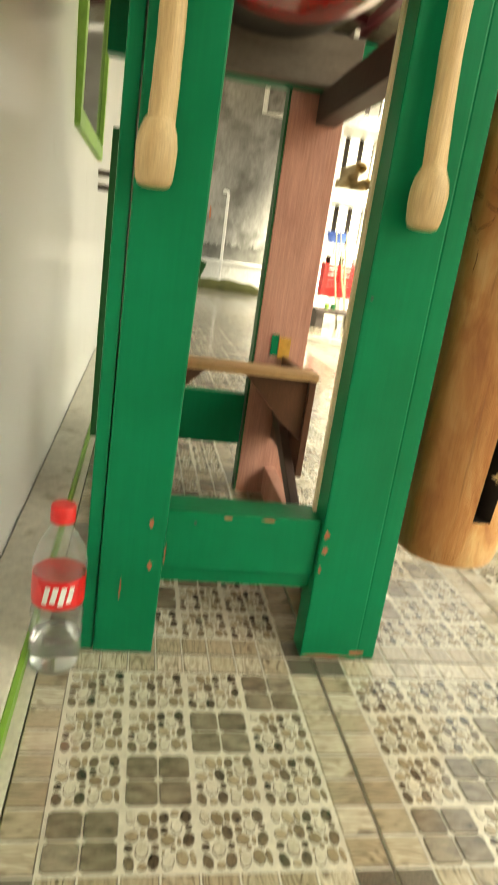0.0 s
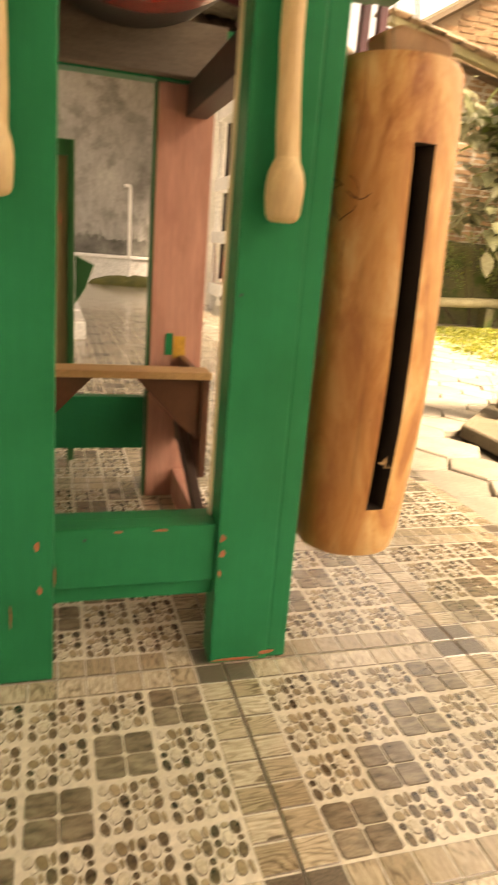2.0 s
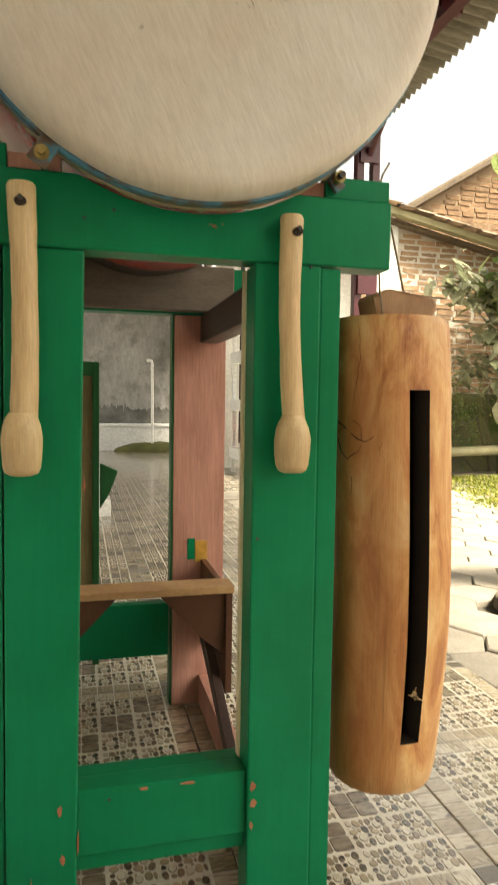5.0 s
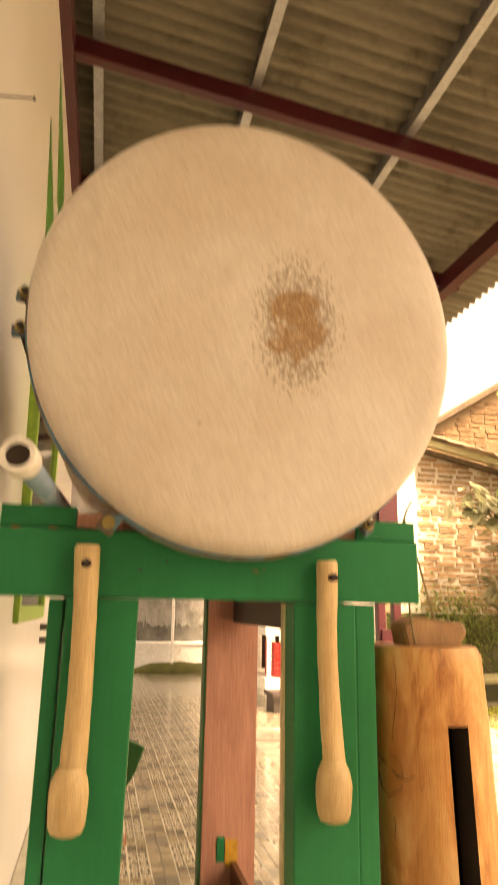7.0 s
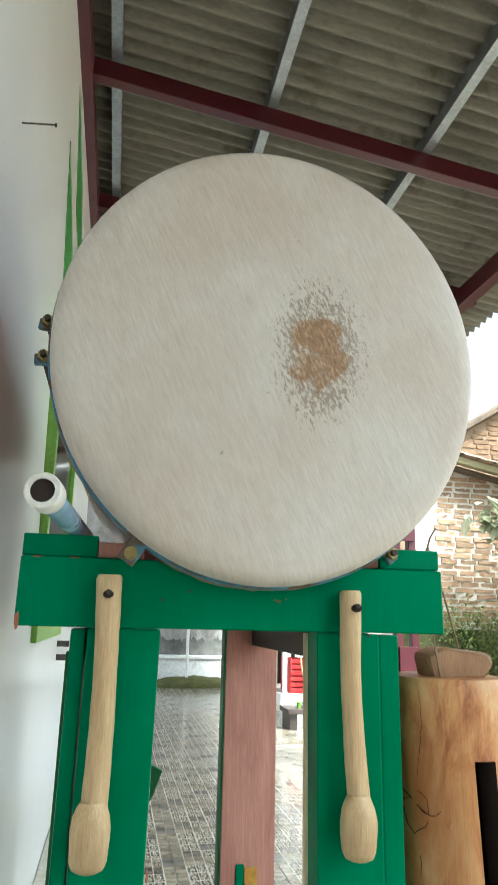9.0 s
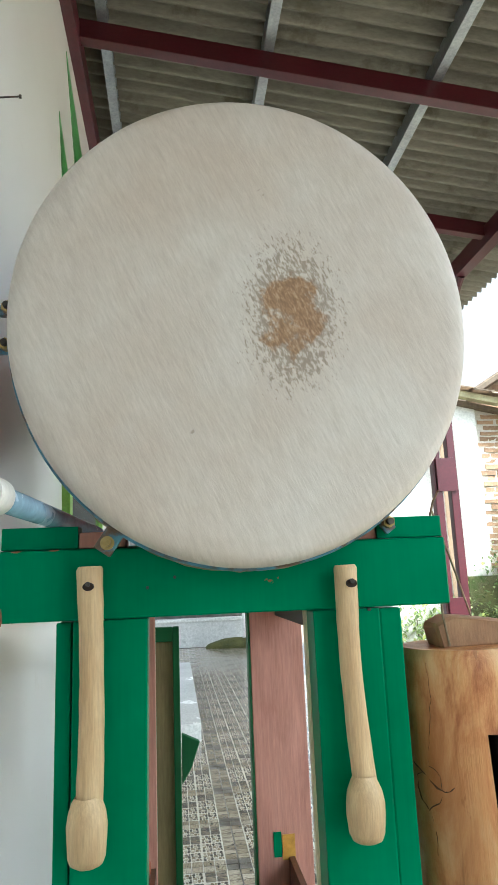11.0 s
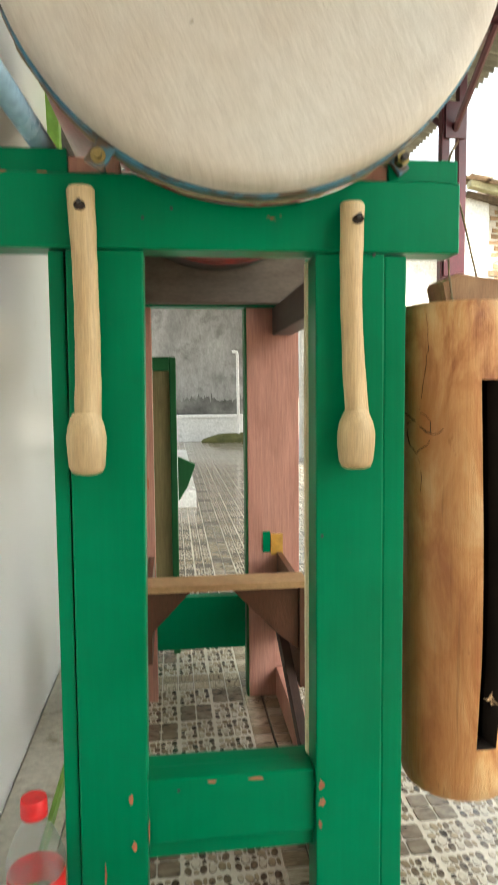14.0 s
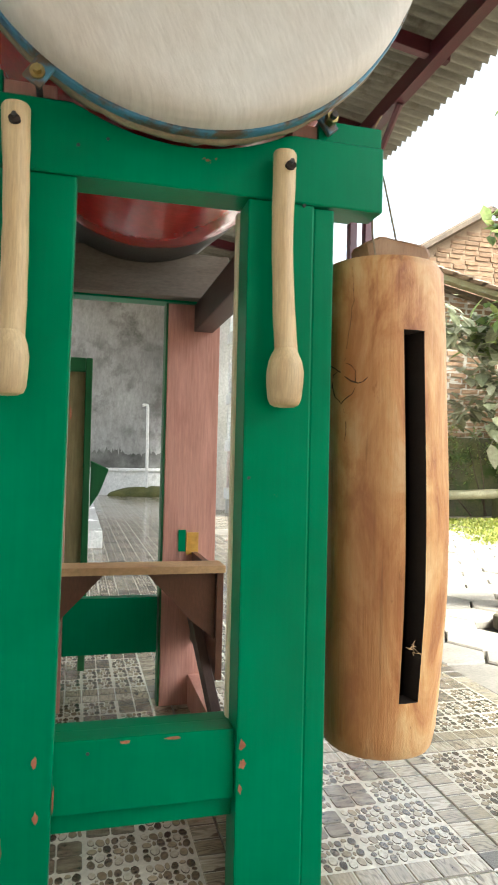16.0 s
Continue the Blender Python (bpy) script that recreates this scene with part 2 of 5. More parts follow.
def plain_wall():
    m, nt, p = base("glossy_white_wall", 0.22, 0.0, 0.6)
    v = coords(nt)
    n, f = noise_of(nt, v, 1.4, 4), noise_of(nt, v, 9, 5)
    col = mix(nt, ramp(nt, n, [(0.3, (0, 0, 0)), (0.7, (1, 1, 1))]), (0.80, 0.80, 0.765), (0.85, 0.85, 0.825))
    col = mix(nt, ramp(nt, f, [(0.66, (0, 0, 0)), (0.74, (0.25, 0.25, 0.25))]), col, (0.66, 0.64, 0.57))
    nt.links.new(col, p.inputs["Base Color"])
    bump(nt, p, n, 0.05, 0.01)
    return m


M_WALL = plain_wall()
M_LEDGE = surface("worn_cream_ledge", (0.50, 0.47, 0.38), (0.62, 0.59, 0.50), 9, 70, 0.5, stain=(0.30, 0.26, 0.18), stain_at=0.56, stain_scale=14)
M_LIME = surface("lime_green_paint", (0.16, 0.33, 0.04), (0.21, 0.39, 0.06), 12, 70, 0.45)
M_LEAFPAINT = surface("leaf_green_paint", (0.05, 0.24, 0.05), (0.07, 0.30, 0.07), 12, 60, 0.4)
M_CONCRETE = surface("stained_concrete", (0.17, 0.165, 0.157), (0.38, 0.375, 0.36), 1.5, 22, 0.9, stretch=(1.3, 1, 0.6), stain=(0.12, 0.115, 0.105), stain_at=0.52, stain_scale=1.7, dist=0.01)
M_CAP = surface("lime_washed_concrete", (0.58, 0.58, 0.56), (0.74, 0.74, 0.72), 3, 30, 0.8, stain=(0.35, 0.35, 0.33), stain_at=0.58)
M_SOOT = surface("black_mould", (0.06, 0.06, 0.052), (0.20, 0.195, 0.18), 4, 22, 0.95)
M_MOSS = surface("moss", (0.06, 0.065, 0.017), (0.11, 0.11, 0.03), 9, 60, 1.0, relief=1.0, dist=0.02)
M_WHITE = surface("white_enamel", (0.72, 0.72, 0.70), (0.80, 0.80, 0.78), 4, 40, 0.35, relief=0.1)
M_MARBLE = surface("white_terrazzo", (0.66, 0.66, 0.64), (0.76, 0.76, 0.74), 3, 60, 0.25, relief=0.05)
M_REDPLASTIC = surface("red_plastic", (0.50, 0.015, 0.018), (0.60, 0.03, 0.03), 8, 60, 0.35, relief=0.1)
M_BLUEPLASTIC = surface("blue_plastic", (0.03, 0.09, 0.38), (0.05, 0.12, 0.46), 8, 60, 0.35, relief=0.1)
M_BLACK = surface("dark_stained_wood", (0.025, 0.018, 0.015), (0.05, 0.035, 0.03), 9, 60, 0.5)
M_BALE = surface("rolled_mat", (0.40, 0.31, 0.17), (0.50, 0.40, 0.24), 14, 90, 0.8)
M_OLIVE = carved_wood("olive_weathered_panel", (0.20, 0.15, 0.065), (0.26, 0.20, 0.09), (0.14, 0.10, 0.04), (6, 6, 1.5), 0.7, 0.55)
M_ASBESTOS = surface("fibre_cement_sheet", (0.13, 0.122, 0.095), (0.235, 0.222, 0.18), 3, 45, 0.9, stretch=(0.5, 3, 1), stain=(0.10, 0.09, 0.06), stain_at=0.56, stain_scale=5, dist=0.004)
M_PAVER = surface("concrete_paver", (0.22, 0.195, 0.16), (0.31, 0.28, 0.235), 7, 90, 0.8, vary=0.16, stain=(0.22, 0.19, 0.15), stain_at=0.62, stain_scale=9, dist=0.003)
# Kerb tone darkened to paint in its shade; the green stains are moss.
M_KERB = surface("mossy_kerb_shade_tone", (0.10, 0.082, 0.055), (0.17, 0.14, 0.10), 6, 60, 0.9, relief=0.6, dist=0.006, stain=(0.10, 0.10, 0.05), stain_at=0.58, stain_scale=8)
M_SOIL = surface("packed_soil", (0.20, 0.165, 0.12), (0.30, 0.25, 0.19), 6, 50, 0.95, relief=0.8, dist=0.01)
M_BAMBOO = surface("old_bamboo", (0.30, 0.27, 0.15), (0.42, 0.38, 0.23), 6, 60, 0.6)
M_FENCE = carved_wood("weathered_brown_timber", (0.075, 0.05, 0.03), (0.12, 0.085, 0.052), (0.05, 0.032, 0.02), (8, 8, 1.2), 0.8)
M_CLOTH = surface("orange_cloth", (0.30, 0.12, 0.05), (0.42, 0.21, 0.10), 12, 140, 0.9)
M_BRICK = surface("weathered_brick", (0.28, 0.165, 0.095), (0.42, 0.28, 0.175), 7, 60, 0.9, vary=0.3, stain=(0.58, 0.52, 0.44), stain_at=0.57, stain_scale=5, dist=0.006)
# Darker brick and mortar: the gable's unlit face is put into their colour.
M_SHADEBRICK = surface("shade_toned_gable_brick", (0.15, 0.085, 0.045), (0.22, 0.135, 0.075), 5, 40, 0.95, vary=0.25, stain=(0.10, 0.07, 0.04), stain_at=0.58, dist=0.006)
M_SHADEMORTAR = surface("shade_toned_gable_mortar", (0.19, 0.13, 0.08), (0.27, 0.19, 0.12), 4, 40, 0.95, dist=0.006)
M_MORTAR = surface("pale_mortar", (0.52, 0.47, 0.40), (0.66, 0.61, 0.54), 5, 50, 0.95, dist=0.006)
M_PLASTER = surface("white_lime_plaster", (0.62, 0.61, 0.57), (0.76, 0.75, 0.71), 3, 40, 0.9, stain=(0.42, 0.40, 0.36), stain_at=0.60)
M_MOSSWALL = surface("mossy_foundation", (0.10, 0.095, 0.06), (0.16, 0.165, 0.06), 5, 40, 0.95, relief=0.8, dist=0.01, stain=(0.055, 0.09, 0.02), stain_at=0.5, stain_scale=4)
M_ROOFTILE = surface("clay_roof_tile", (0.20, 0.155, 0.115), (0.30, 0.235, 0.17), 8, 60, 0.85, vary=0.2, stain=(0.10, 0.09, 0.06), stain_at=0.58)
M_CAPRED = surface("red_cap_plastic", (0.62, 0.01, 0.015), (0.68, 0.015, 0.02), 10, 60, 0.3, relief=0.05)
M_PVC = surface("white_pvc", (0.70, 0.69, 0.64), (0.78, 0.77, 0.72), 10, 60, 0.3, relief=0.05)
M_PVCBLUE = surface("blue_grey_pvc", (0.25, 0.40, 0.54), (0.32, 0.48, 0.62), 10, 60, 0.25, relief=0.05)
M_ROPE = surface("jute_string", (0.20, 0.15, 0.09), (0.30, 0.23, 0.14), 60, 200, 0.9)
M_YELLOW = surface("ochre_tape", (0.46, 0.24, 0.03), (0.54, 0.30, 0.05), 14, 80, 0.5)
M_GROUT = surface("tile_grout", (0.54, 0.50, 0.41), (0.64, 0.60, 0.50), 20, 120, 0.5, relief=0.2)
M_GROUT.node_tree.nodes["Principled BSDF"].inputs["Coat Weight"].default_value = 0.7
M_DARKGAP = surface("dirty_joint", (0.06, 0.05, 0.04), (0.10, 0.085, 0.065), 20, 120, 0.9)


def leaf_material(name, stops, trans=0.35):
    m, nt, p = base(name, 0.4)
    geo = nd(nt, "ShaderNodeNewGeometry")
    col = ramp(nt, geo.outputs["Random Per Island"], stops)
    n = noise_of(nt, coords(nt), 30, 3)
    col = mix(nt, 1.0, col, ramp(nt, n, [(0.3, (0.75, 0.75, 0.75)), (0.7, (1.15, 1.15, 1.15))]), "MULTIPLY")
    nt.links.new(col, p.inputs["Base Color"])
    tr = nd(nt, "ShaderNodeBsdfTranslucent")
    nt.links.new(col, tr.inputs["Color"])
    mx = nd(nt, "ShaderNodeMixShader", Fac=trans)
    nt.links.new(p.outputs[0], mx.inputs[1])
    nt.links.new(tr.outputs[0], mx.inputs[2])
    nt.links.new(mx.outputs[0], nt.nodes["Material Output"].inputs[0])
    return m


M_LEAF = leaf_material("bush_leaf", [(0, (0.09, 0.15, 0.045)), (0.5, (0.20, 0.27, 0.09)), (0.8, (0.30, 0.36, 0.14)), (1, (0.44, 0.48, 0.12))])
M_LEAFGREY = leaf_material("dusty_leaf", [(0, (0.15, 0.165, 0.09)), (0.6, (0.29, 0.30, 0.19)), (1, (0.46, 0.46, 0.33))], 0.45)
M_GRASS = leaf_material("grass_blade", [(0, (0.10, 0.14, 0.015)), (0.6, (0.24, 0.27, 0.035)), (1, (0.38, 0.36, 0.09))])


def glaze(p, rough=0.14):
    p.inputs["Coat Weight"].default_value, p.inputs["Coat Roughness"].default_value, p.inputs["Coat IOR"].default_value = 1.0, rough, 1.6


def island(name, stops, rough, fine, relief, stretch=(1, 1, 1), streak=False):
    """For the many small pieces of one tile: each island takes its own tone."""
    m, nt, p = base(name, rough)
    glaze(p)
    geo, oi = nd(nt, "ShaderNodeNewGeometry"), nd(nt, "ShaderNodeObjectInfo")
    col = ramp(nt, geo.outputs["Random Per Island"], stops)
    g = noise_of(nt, coords(nt, stretch), fine, 5, 0.65)
    lo = 0.28 if streak else 0.70
    col = mix(nt, 1.0, col, ramp(nt, g, [(0.32, (lo, lo * 0.97, lo * 0.92)), (0.62, (1.08, 1.08, 1.08))]), "MULTIPLY")
    col = mix(nt, 1.0, col, ramp(nt, oi.outputs["Random"], [(0, (0.90, 0.90, 0.89)), (1, (1.06, 1.05, 1.03))]), "MULTIPLY")
    nt.links.new(col, p.inputs["Base Color"])
    bump(nt, p, g, relief, 0.0012)
    return m


M_PEBBLE = island("printed_dark_pebble", [(0, (0.075, 0.056, 0.036)), (0.5, (0.14, 0.108, 0.07)), (1, (0.22, 0.17, 0.11))], 0.2, 150, 0.25, (1, 1, 1), True)
M_PEBTAN = island("printed_tan_pebble", [(0, (0.22, 0.17, 0.105)), (0.5, (0.32, 0.26, 0.17)), (1, (0.43, 0.37, 0.26))], 0.2, 150, 0.25)
M_PEBPALE = island("printed_pale_pebble", [(0, (0.52, 0.47, 0.37)), (1, (0.66, 0.63, 0.54))], 0.2, 150, 0.25)
M_LINE = surface("printed_outline", (0.10, 0.075, 0.05), (0.16, 0.125, 0.085), 30, 150, 0.35, relief=0.1)


def plank_print(name, along):
    """Printed planks: arched growth lines drawn from the contours of a stretched noise."""
    m, nt, p = base(name, 0.2)
    glaze(p)
    geo, oi = nd(nt, "ShaderNodeNewGeometry"), nd(nt, "ShaderNodeObjectInfo")
    col = ramp(nt, geo.outputs["Random Per Island"], [(0, (0.33, 0.27, 0.185)), (0.4, (0.46, 0.395, 0.29)), (1, (0.60, 0.54, 0.43))])
    st = (7, 34, 1) if along == "x" else (34, 7, 1)
    n = noise_of(nt, coords(nt, st), 0.9, 2, 0.4)
    mul = nd(nt, "ShaderNodeMath")
    mul.operation = "MULTIPLY"
    mul.inputs[1].default_value = 95.0
    nt.links.new(n, mul.inputs[0])
    wav = nd(nt, "ShaderNodeMath")
    wav.operation = "SINE"
    nt.links.new(mul.outputs[0], wav.inputs[0])
    lines = ramp(nt, wav.outputs[0], [(0.15, (0, 0, 0)), (0.95, (1, 1, 1))])
    where = ramp(nt, noise_of(nt, coords(nt), 17, 3), [(0.38, (0.12, 0.12, 0.12)), (0.62, (0.9, 0.9, 0.9))])
    lines = mix(nt, 1.0, lines, where, "MULTIPLY")
    col = mix(nt, lines, col, (0.115, 0.085, 0.05))
    fine = noise_of(nt, coords(nt, (st[0] * 0.35, st[1] * 0.6, 1)), 14, 4, 0.7)
    col = mix(nt, 1.0, col, ramp(nt, fine, [(0.32, (0.62, 0.60, 0.56)), (0.6, (1.08, 1.08, 1.08))]), "MULTIPLY")
    knot = ramp(nt, noise_of(nt, coords(nt, (1.0, 1.7, 1) if along == "x" else (1.7, 1.0, 1)), 22, 2, 0.4), [(0.73, (0, 0, 0)), (0.76, (0.85, 0.85, 0.85))])
    col = mix(nt, knot, col, (0.06, 0.042, 0.025))
    nt.links.new(col, p.inputs["Base Color"])
    bump(nt, p, fine, 0.4, 0.001)
    return m


M_PLANKX = plank_print("printed_plank_x", "x")
M_PLANKY = plank_print("printed_plank_y", "y")
M_SLATE = island("printed_slate", [(0, (0.21, 0.17, 0.12)), (1, (0.30, 0.255, 0.19))], 0.25, 38, 1.0, (1, 2.4, 1), True)
M_SPECK = island("printed_granite", [(0, (0.12, 0.10, 0.075)), (1, (0.16, 0.135, 0.105))], 0.3, 320, 0.6, (1, 1, 1), True)
M_BIGPEB = island("orange_printed_pebble", [(0, (0.03, 0.03, 0.032)), (0.3, (0.06, 0.06, 0.06)), (0.36, (0.50, 0.24, 0.08)), (0.6, (0.55, 0.33, 0.14)), (0.8, (0.42, 0.38, 0.27)), (1, (0.52, 0.49, 0.38))], 0.35, 60, 0.1)
veins = M_BIGPEB.node_tree
vp = veins.nodes["Principled BSDF"]
vein = ramp(veins, noise_of(veins, coords(veins, (1, 1.6, 1)), 55, 4, 0.7), [(0.485, (0, 0, 0)), (0.5, (0.8, 0.8, 0.8)), (0.515, (0, 0, 0))])
veins.links.new(mix(veins, vein, vp.inputs["Base Color"].links[0].from_socket, (0.55, 0.51, 0.44)), vp.inputs["Base Color"])
M_PEBBG = surface("white_glazed_tile", (0.58, 0.57, 0.52), (0.66, 0.65, 0.60), 8, 60, 0.15, relief=0.05)
M_CREAM = surface("cream_glazed_tile", (0.56, 0.48, 0.36), (0.64, 0.56, 0.43), 8, 60, 0.12, relief=0.05)
M_TAN = surface("tan_ornament", (0.42, 0.33, 0.21), (0.48, 0.38, 0.25), 8, 60, 0.2, relief=0.05)
M_HONEY = carved_wood("honey_wood_tile", (0.42, 0.22, 0.085), (0.50, 0.28, 0.12), (0.36, 0.17, 0.06), (12, 1, 1), 0.15, 0.6)


def drum_skin():
    m, nt, p = base("stretched_goat_skin", 0.55)
    v = coords(nt)
    hair = noise_of(nt, turned(nt, (0, 24, 0), (16, 1, 2.4)), 13, 6, 0.78)
    broad = noise_of(nt, v, 4.5, 5)
    col = mix(nt, ramp(nt, broad, [(0.35, (0, 0, 0)), (0.65, (1, 1, 1))]), (0.53, 0.462, 0.392), (0.61, 0.572, 0.520))
    col = mix(nt, 1.0, col, ramp(nt, hair, [(0.25, (0.80, 0.78, 0.755)), (0.7, (1.04, 1.04, 1.04))]), "MULTIPLY")
    tc = nd(nt, "ShaderNodeTexCoord")
    sc = nd(nt, "ShaderNodeVectorMath")
    sc.operation = "MULTIPLY"
    sc.inputs[1].default_value = (1.10, 0.0, 0.66)
    nt.links.new(tc.outputs["Object"], sc.inputs[0])
    d = nd(nt, "ShaderNodeVectorMath")
    d.operation = "DISTANCE"
    d.inputs[1].default_value = ((-0.042 + 0.104) * 1.10, 0, (1.286 - 0.97) * 0.66)
    nt.links.new(sc.outputs[0], d.inputs[0])
    lump = noise_of(nt, v, 26, 6, 0.7)
    spk = noise_of(nt, turned(nt, (0, 24, 0), (1.7, 1, 0.7)), 120, 5, 0.8)

    def spread(stops, fac, lo, hi, top):
        near = ramp(nt, d.outputs["Value"], stops)
        add = nd(nt, "ShaderNodeMath")
        add.operation = "ADD"
        nt.links.new(near, add.inputs[0])
        nt.links.new(fac, add.inputs[1])
        return ramp(nt, add.outputs[0], [(lo, (0, 0, 0)), (hi, (top, top, top))])

    dots = spread([(0.0, (0.42, 0.42, 0.42)), (0.05, (0.38, 0.38, 0.38)), (0.08, (0.26, 0.26, 0.26)), (0.12, (0.08, 0.08, 0.08)), (0.15, (0, 0, 0))], spk, 0.83, 0.91, 0.72)
    col = mix(nt, dots, col, (0.20, 0.145, 0.095))
    core = spread([(0.0, (0.56, 0.56, 0.56)), (0.025, (0.46, 0.46, 0.46)), (0.045, (0.32, 0.32, 0.32)), (0.07, (0.08, 0.08, 0.08)), (0.08, (0, 0, 0))], lump, 0.84, 0.94, 0.92)
    tone = ramp(nt, spk, [(0.36, (0.44, 0.30, 0.18)), (0.46, (0.31, 0.18, 0.085)), (0.60, (0.20, 0.11, 0.05))])
    col = mix(nt, core, col, tone)
    grime = ramp(nt, noise_of(nt, turned(nt, (0, 24, 0), (3, 1, 0.8)), 9, 6, 0.7), [(0.56, (0, 0, 0)), (0.72, (0.28, 0.28, 0.28))])
    col = mix(nt, grime, col, (0.33, 0.28, 0.22))
    fleck = noise_of(nt, coords(nt, (1, 1, 1)), 34, 2, 0.5)
    col = mix(nt, ramp(nt, fleck, [(0.79, (0, 0, 0)), (0.82, (0.6, 0.6, 0.6))]), col, (0.22, 0.17, 0.13))
    nt.links.new(col, p.inputs["Base Color"])
    bump(nt, p, hair, 0.35, 0.002)
    return m


M_SKIN = drum_skin()


def clear(name, tint, rough=0.03, ior=1.45):
    m, nt, p = base(name, rough)
    p.inputs["Base Color"].default_value = (*tint, 1)
    p.inputs["Transmission Weight"].default_value = 1.0
    p.inputs["IOR"].default_value = ior
    return m




def thin_plastic(name):
    m, nt, p = base(name, 0.05)
    tr, gl = nd(nt, "ShaderNodeBsdfTransparent"), nd(nt, "ShaderNodeBsdfGlossy", Roughness=0.06)
    tr.inputs["Color"].default_value = (0.95, 0.96, 0.96, 1)
    lw = nd(nt, "ShaderNodeLayerWeight", Blend=0.3)
    fr = nd(nt, "ShaderNodeMath")
    fr.operation = "MULTIPLY"
    fr.inputs[1].default_value = 0.35
    nt.links.new(lw.outputs["Facing"], fr.inputs[0])
    mx = nd(nt, "ShaderNodeMixShader")
    haze = nd(nt, "ShaderNodeBsdfTranslucent")
    haze.inputs["Color"].default_value = (0.85, 0.87, 0.87, 1)
    film = nd(nt, "ShaderNodeMixShader", Fac=0.18)
    nt.links.new(tr.outputs[0], film.inputs[1])
    nt.links.new(haze.outputs[0], film.inputs[2])
    nt.links.new(fr.outputs[0], mx.inputs[0])
    nt.links.new(film.outputs[0], mx.inputs[1])
    nt.links.new(gl.outputs[0], mx.inputs[2])
    nt.links.new(mx.outputs[0], nt.nodes["Material Output"].inputs[0])
    return m


M_PET = thin_plastic("clear_pet")
M_WATER = clear("water", (0.96, 0.98, 0.98), 0.0, 1.33)
M_GLASS = surface("dark_window_glass", (0.02, 0.03, 0.03), (0.03, 0.04, 0.04), 2, 20, 0.06, relief=0.02)

# ---- building helpers: shapes are given in world places, parts hang under their thing ----
ORIGIN = {}


def finish(bm, name, mats, parent=None, smooth=None, at=(0, 0, 0)):
    me = bpy.data.meshes.new(name)
    bmesh.ops.recalc_face_normals(bm, faces=bm.faces)
    if smooth is not None:
        for f in bm.faces:
            f.smooth = True
        for e in bm.edges:
            if len(e.link_faces) == 2 and e.calc_face_angle(0) > radians(smooth):
                e.smooth = False
    o = ORIGIN.get(parent.name, Vector((0, 0, 0))) if parent else Vector(at)
    bmesh.ops.translate(bm, verts=bm.verts, vec=-o)
    bm.to_mesh(me)
    bm.free()
    for m in mats if isinstance(mats, (list, tuple)) else [mats]:
        me.materials.append(m)
    ob = new(name, me)
    if parent:
        ob.parent = parent
        ORIGIN[ob.name] = o
    else:
        ob.location = o
        ORIGIN[ob.name] = o
    return ob


def part(name, bm, mats, parent, label="", smooth=None):
    ob = finish(bm, name, mats, parent, smooth)
    return tagged(ob, label) if label else ob


def thing(name, at, label, category, group="", kind=""):
    e = new(name)
    e.empty_display_size = 0.05
    e.location = at
    ORIGIN[e.name] = Vector(at)
    return tagged(e, label, category, group, kind)


def single(name, bm, mats, label, category, at=(0, 0, 0), group="", kind="", smooth=None):
    return tagged(finish(bm, name, mats, None, smooth, at), label, category, group, kind)


def box(x0, x1, y0, y1, z0, z1, bev=0.002, bm=None, m=None):
    bm = bm or bmesh.new()
    vs = [bm.verts.new((x, y, z)) for x in (x0, x1) for y in (y0, y1) for z in (z0, z1)]
    fs = [bm.faces.new([vs[i] for i in q]) for q in ((0, 1, 3, 2), (4, 6, 7, 5), (0, 4, 5, 1), (2, 3, 7, 6), (0, 2, 6, 4), (1, 5, 7, 3))]
    if m is not None:
        bmesh.ops.transform(bm, matrix=m, verts=vs)
    if bev:
        bmesh.ops.bevel(bm, geom=list({e for f in fs for e in f.edges}), offset=bev, segments=2, affect="EDGES", profile=0.6)
    return bm


def prism(outline, y0, y1, bm=None, axis="y", bev=0.0):
    """An outline in the two other axes, drawn out along one axis."""
    bm = bm or bmesh.new()
    put = {"y": lambda a, b, c: (a, c, b), "x": lambda a, b, c: (c, a, b), "z": lambda a, b, c: (a, b, c)}[axis]
    lo = [bm.verts.new(put(a, b, y0)) for a, b in outline]
    hi = [bm.verts.new(put(a, b, y1)) for a, b in outline]
    n = len(lo)
    fs = [bm.faces.new(lo), bm.faces.new(hi[::-1])]
    fs += [bm.faces.new((lo[i], hi[i], hi[(i + 1) % n], lo[(i + 1) % n])) for i in range(n)]
    if bev:
        bmesh.ops.bevel(bm, geom=list({e for f in fs for e in f.edges}), offset=bev, segments=1, affect="EDGES")
    return bm


def tube(points, radii, sides=12, bm=None, cap=True, flat=1.0):
    """A round bar along points; radii one or one a point; flat squeezes it along y."""
    bm = bm or bmesh.new()
    pts = [Vector(p) for p in points]
    if isinstance(radii, (int, float)):
        radii = [radii] * len(pts)
    rings = []
    for i, (p, r) in enumerate(zip(pts, radii)):
        d = (pts[min(i + 1, len(pts) - 1)] - pts[max(i - 1, 0)]).normalized()
        u = d.cross(Vector((0, 1, 0)) if abs(d.y) < 0.9 else Vector((1, 0, 0))).normalized()
        w = d.cross(u)
        ring = []
        for k in range(sides):
            a = 2 * math.pi * k / sides
            ring.append(bm.verts.new(p + u * (r * math.cos(a)) + w * (r * flat * math.sin(a))))
        rings.append(ring)
    for a, b in zip(rings, rings[1:]):
        for k in range(sides):
            bm.faces.new((a[k], a[(k + 1) % sides], b[(k + 1) % sides], b[k]))
    if cap:
        bm.faces.new(rings[0])
        bm.faces.new(rings[-1][::-1])
    return bm


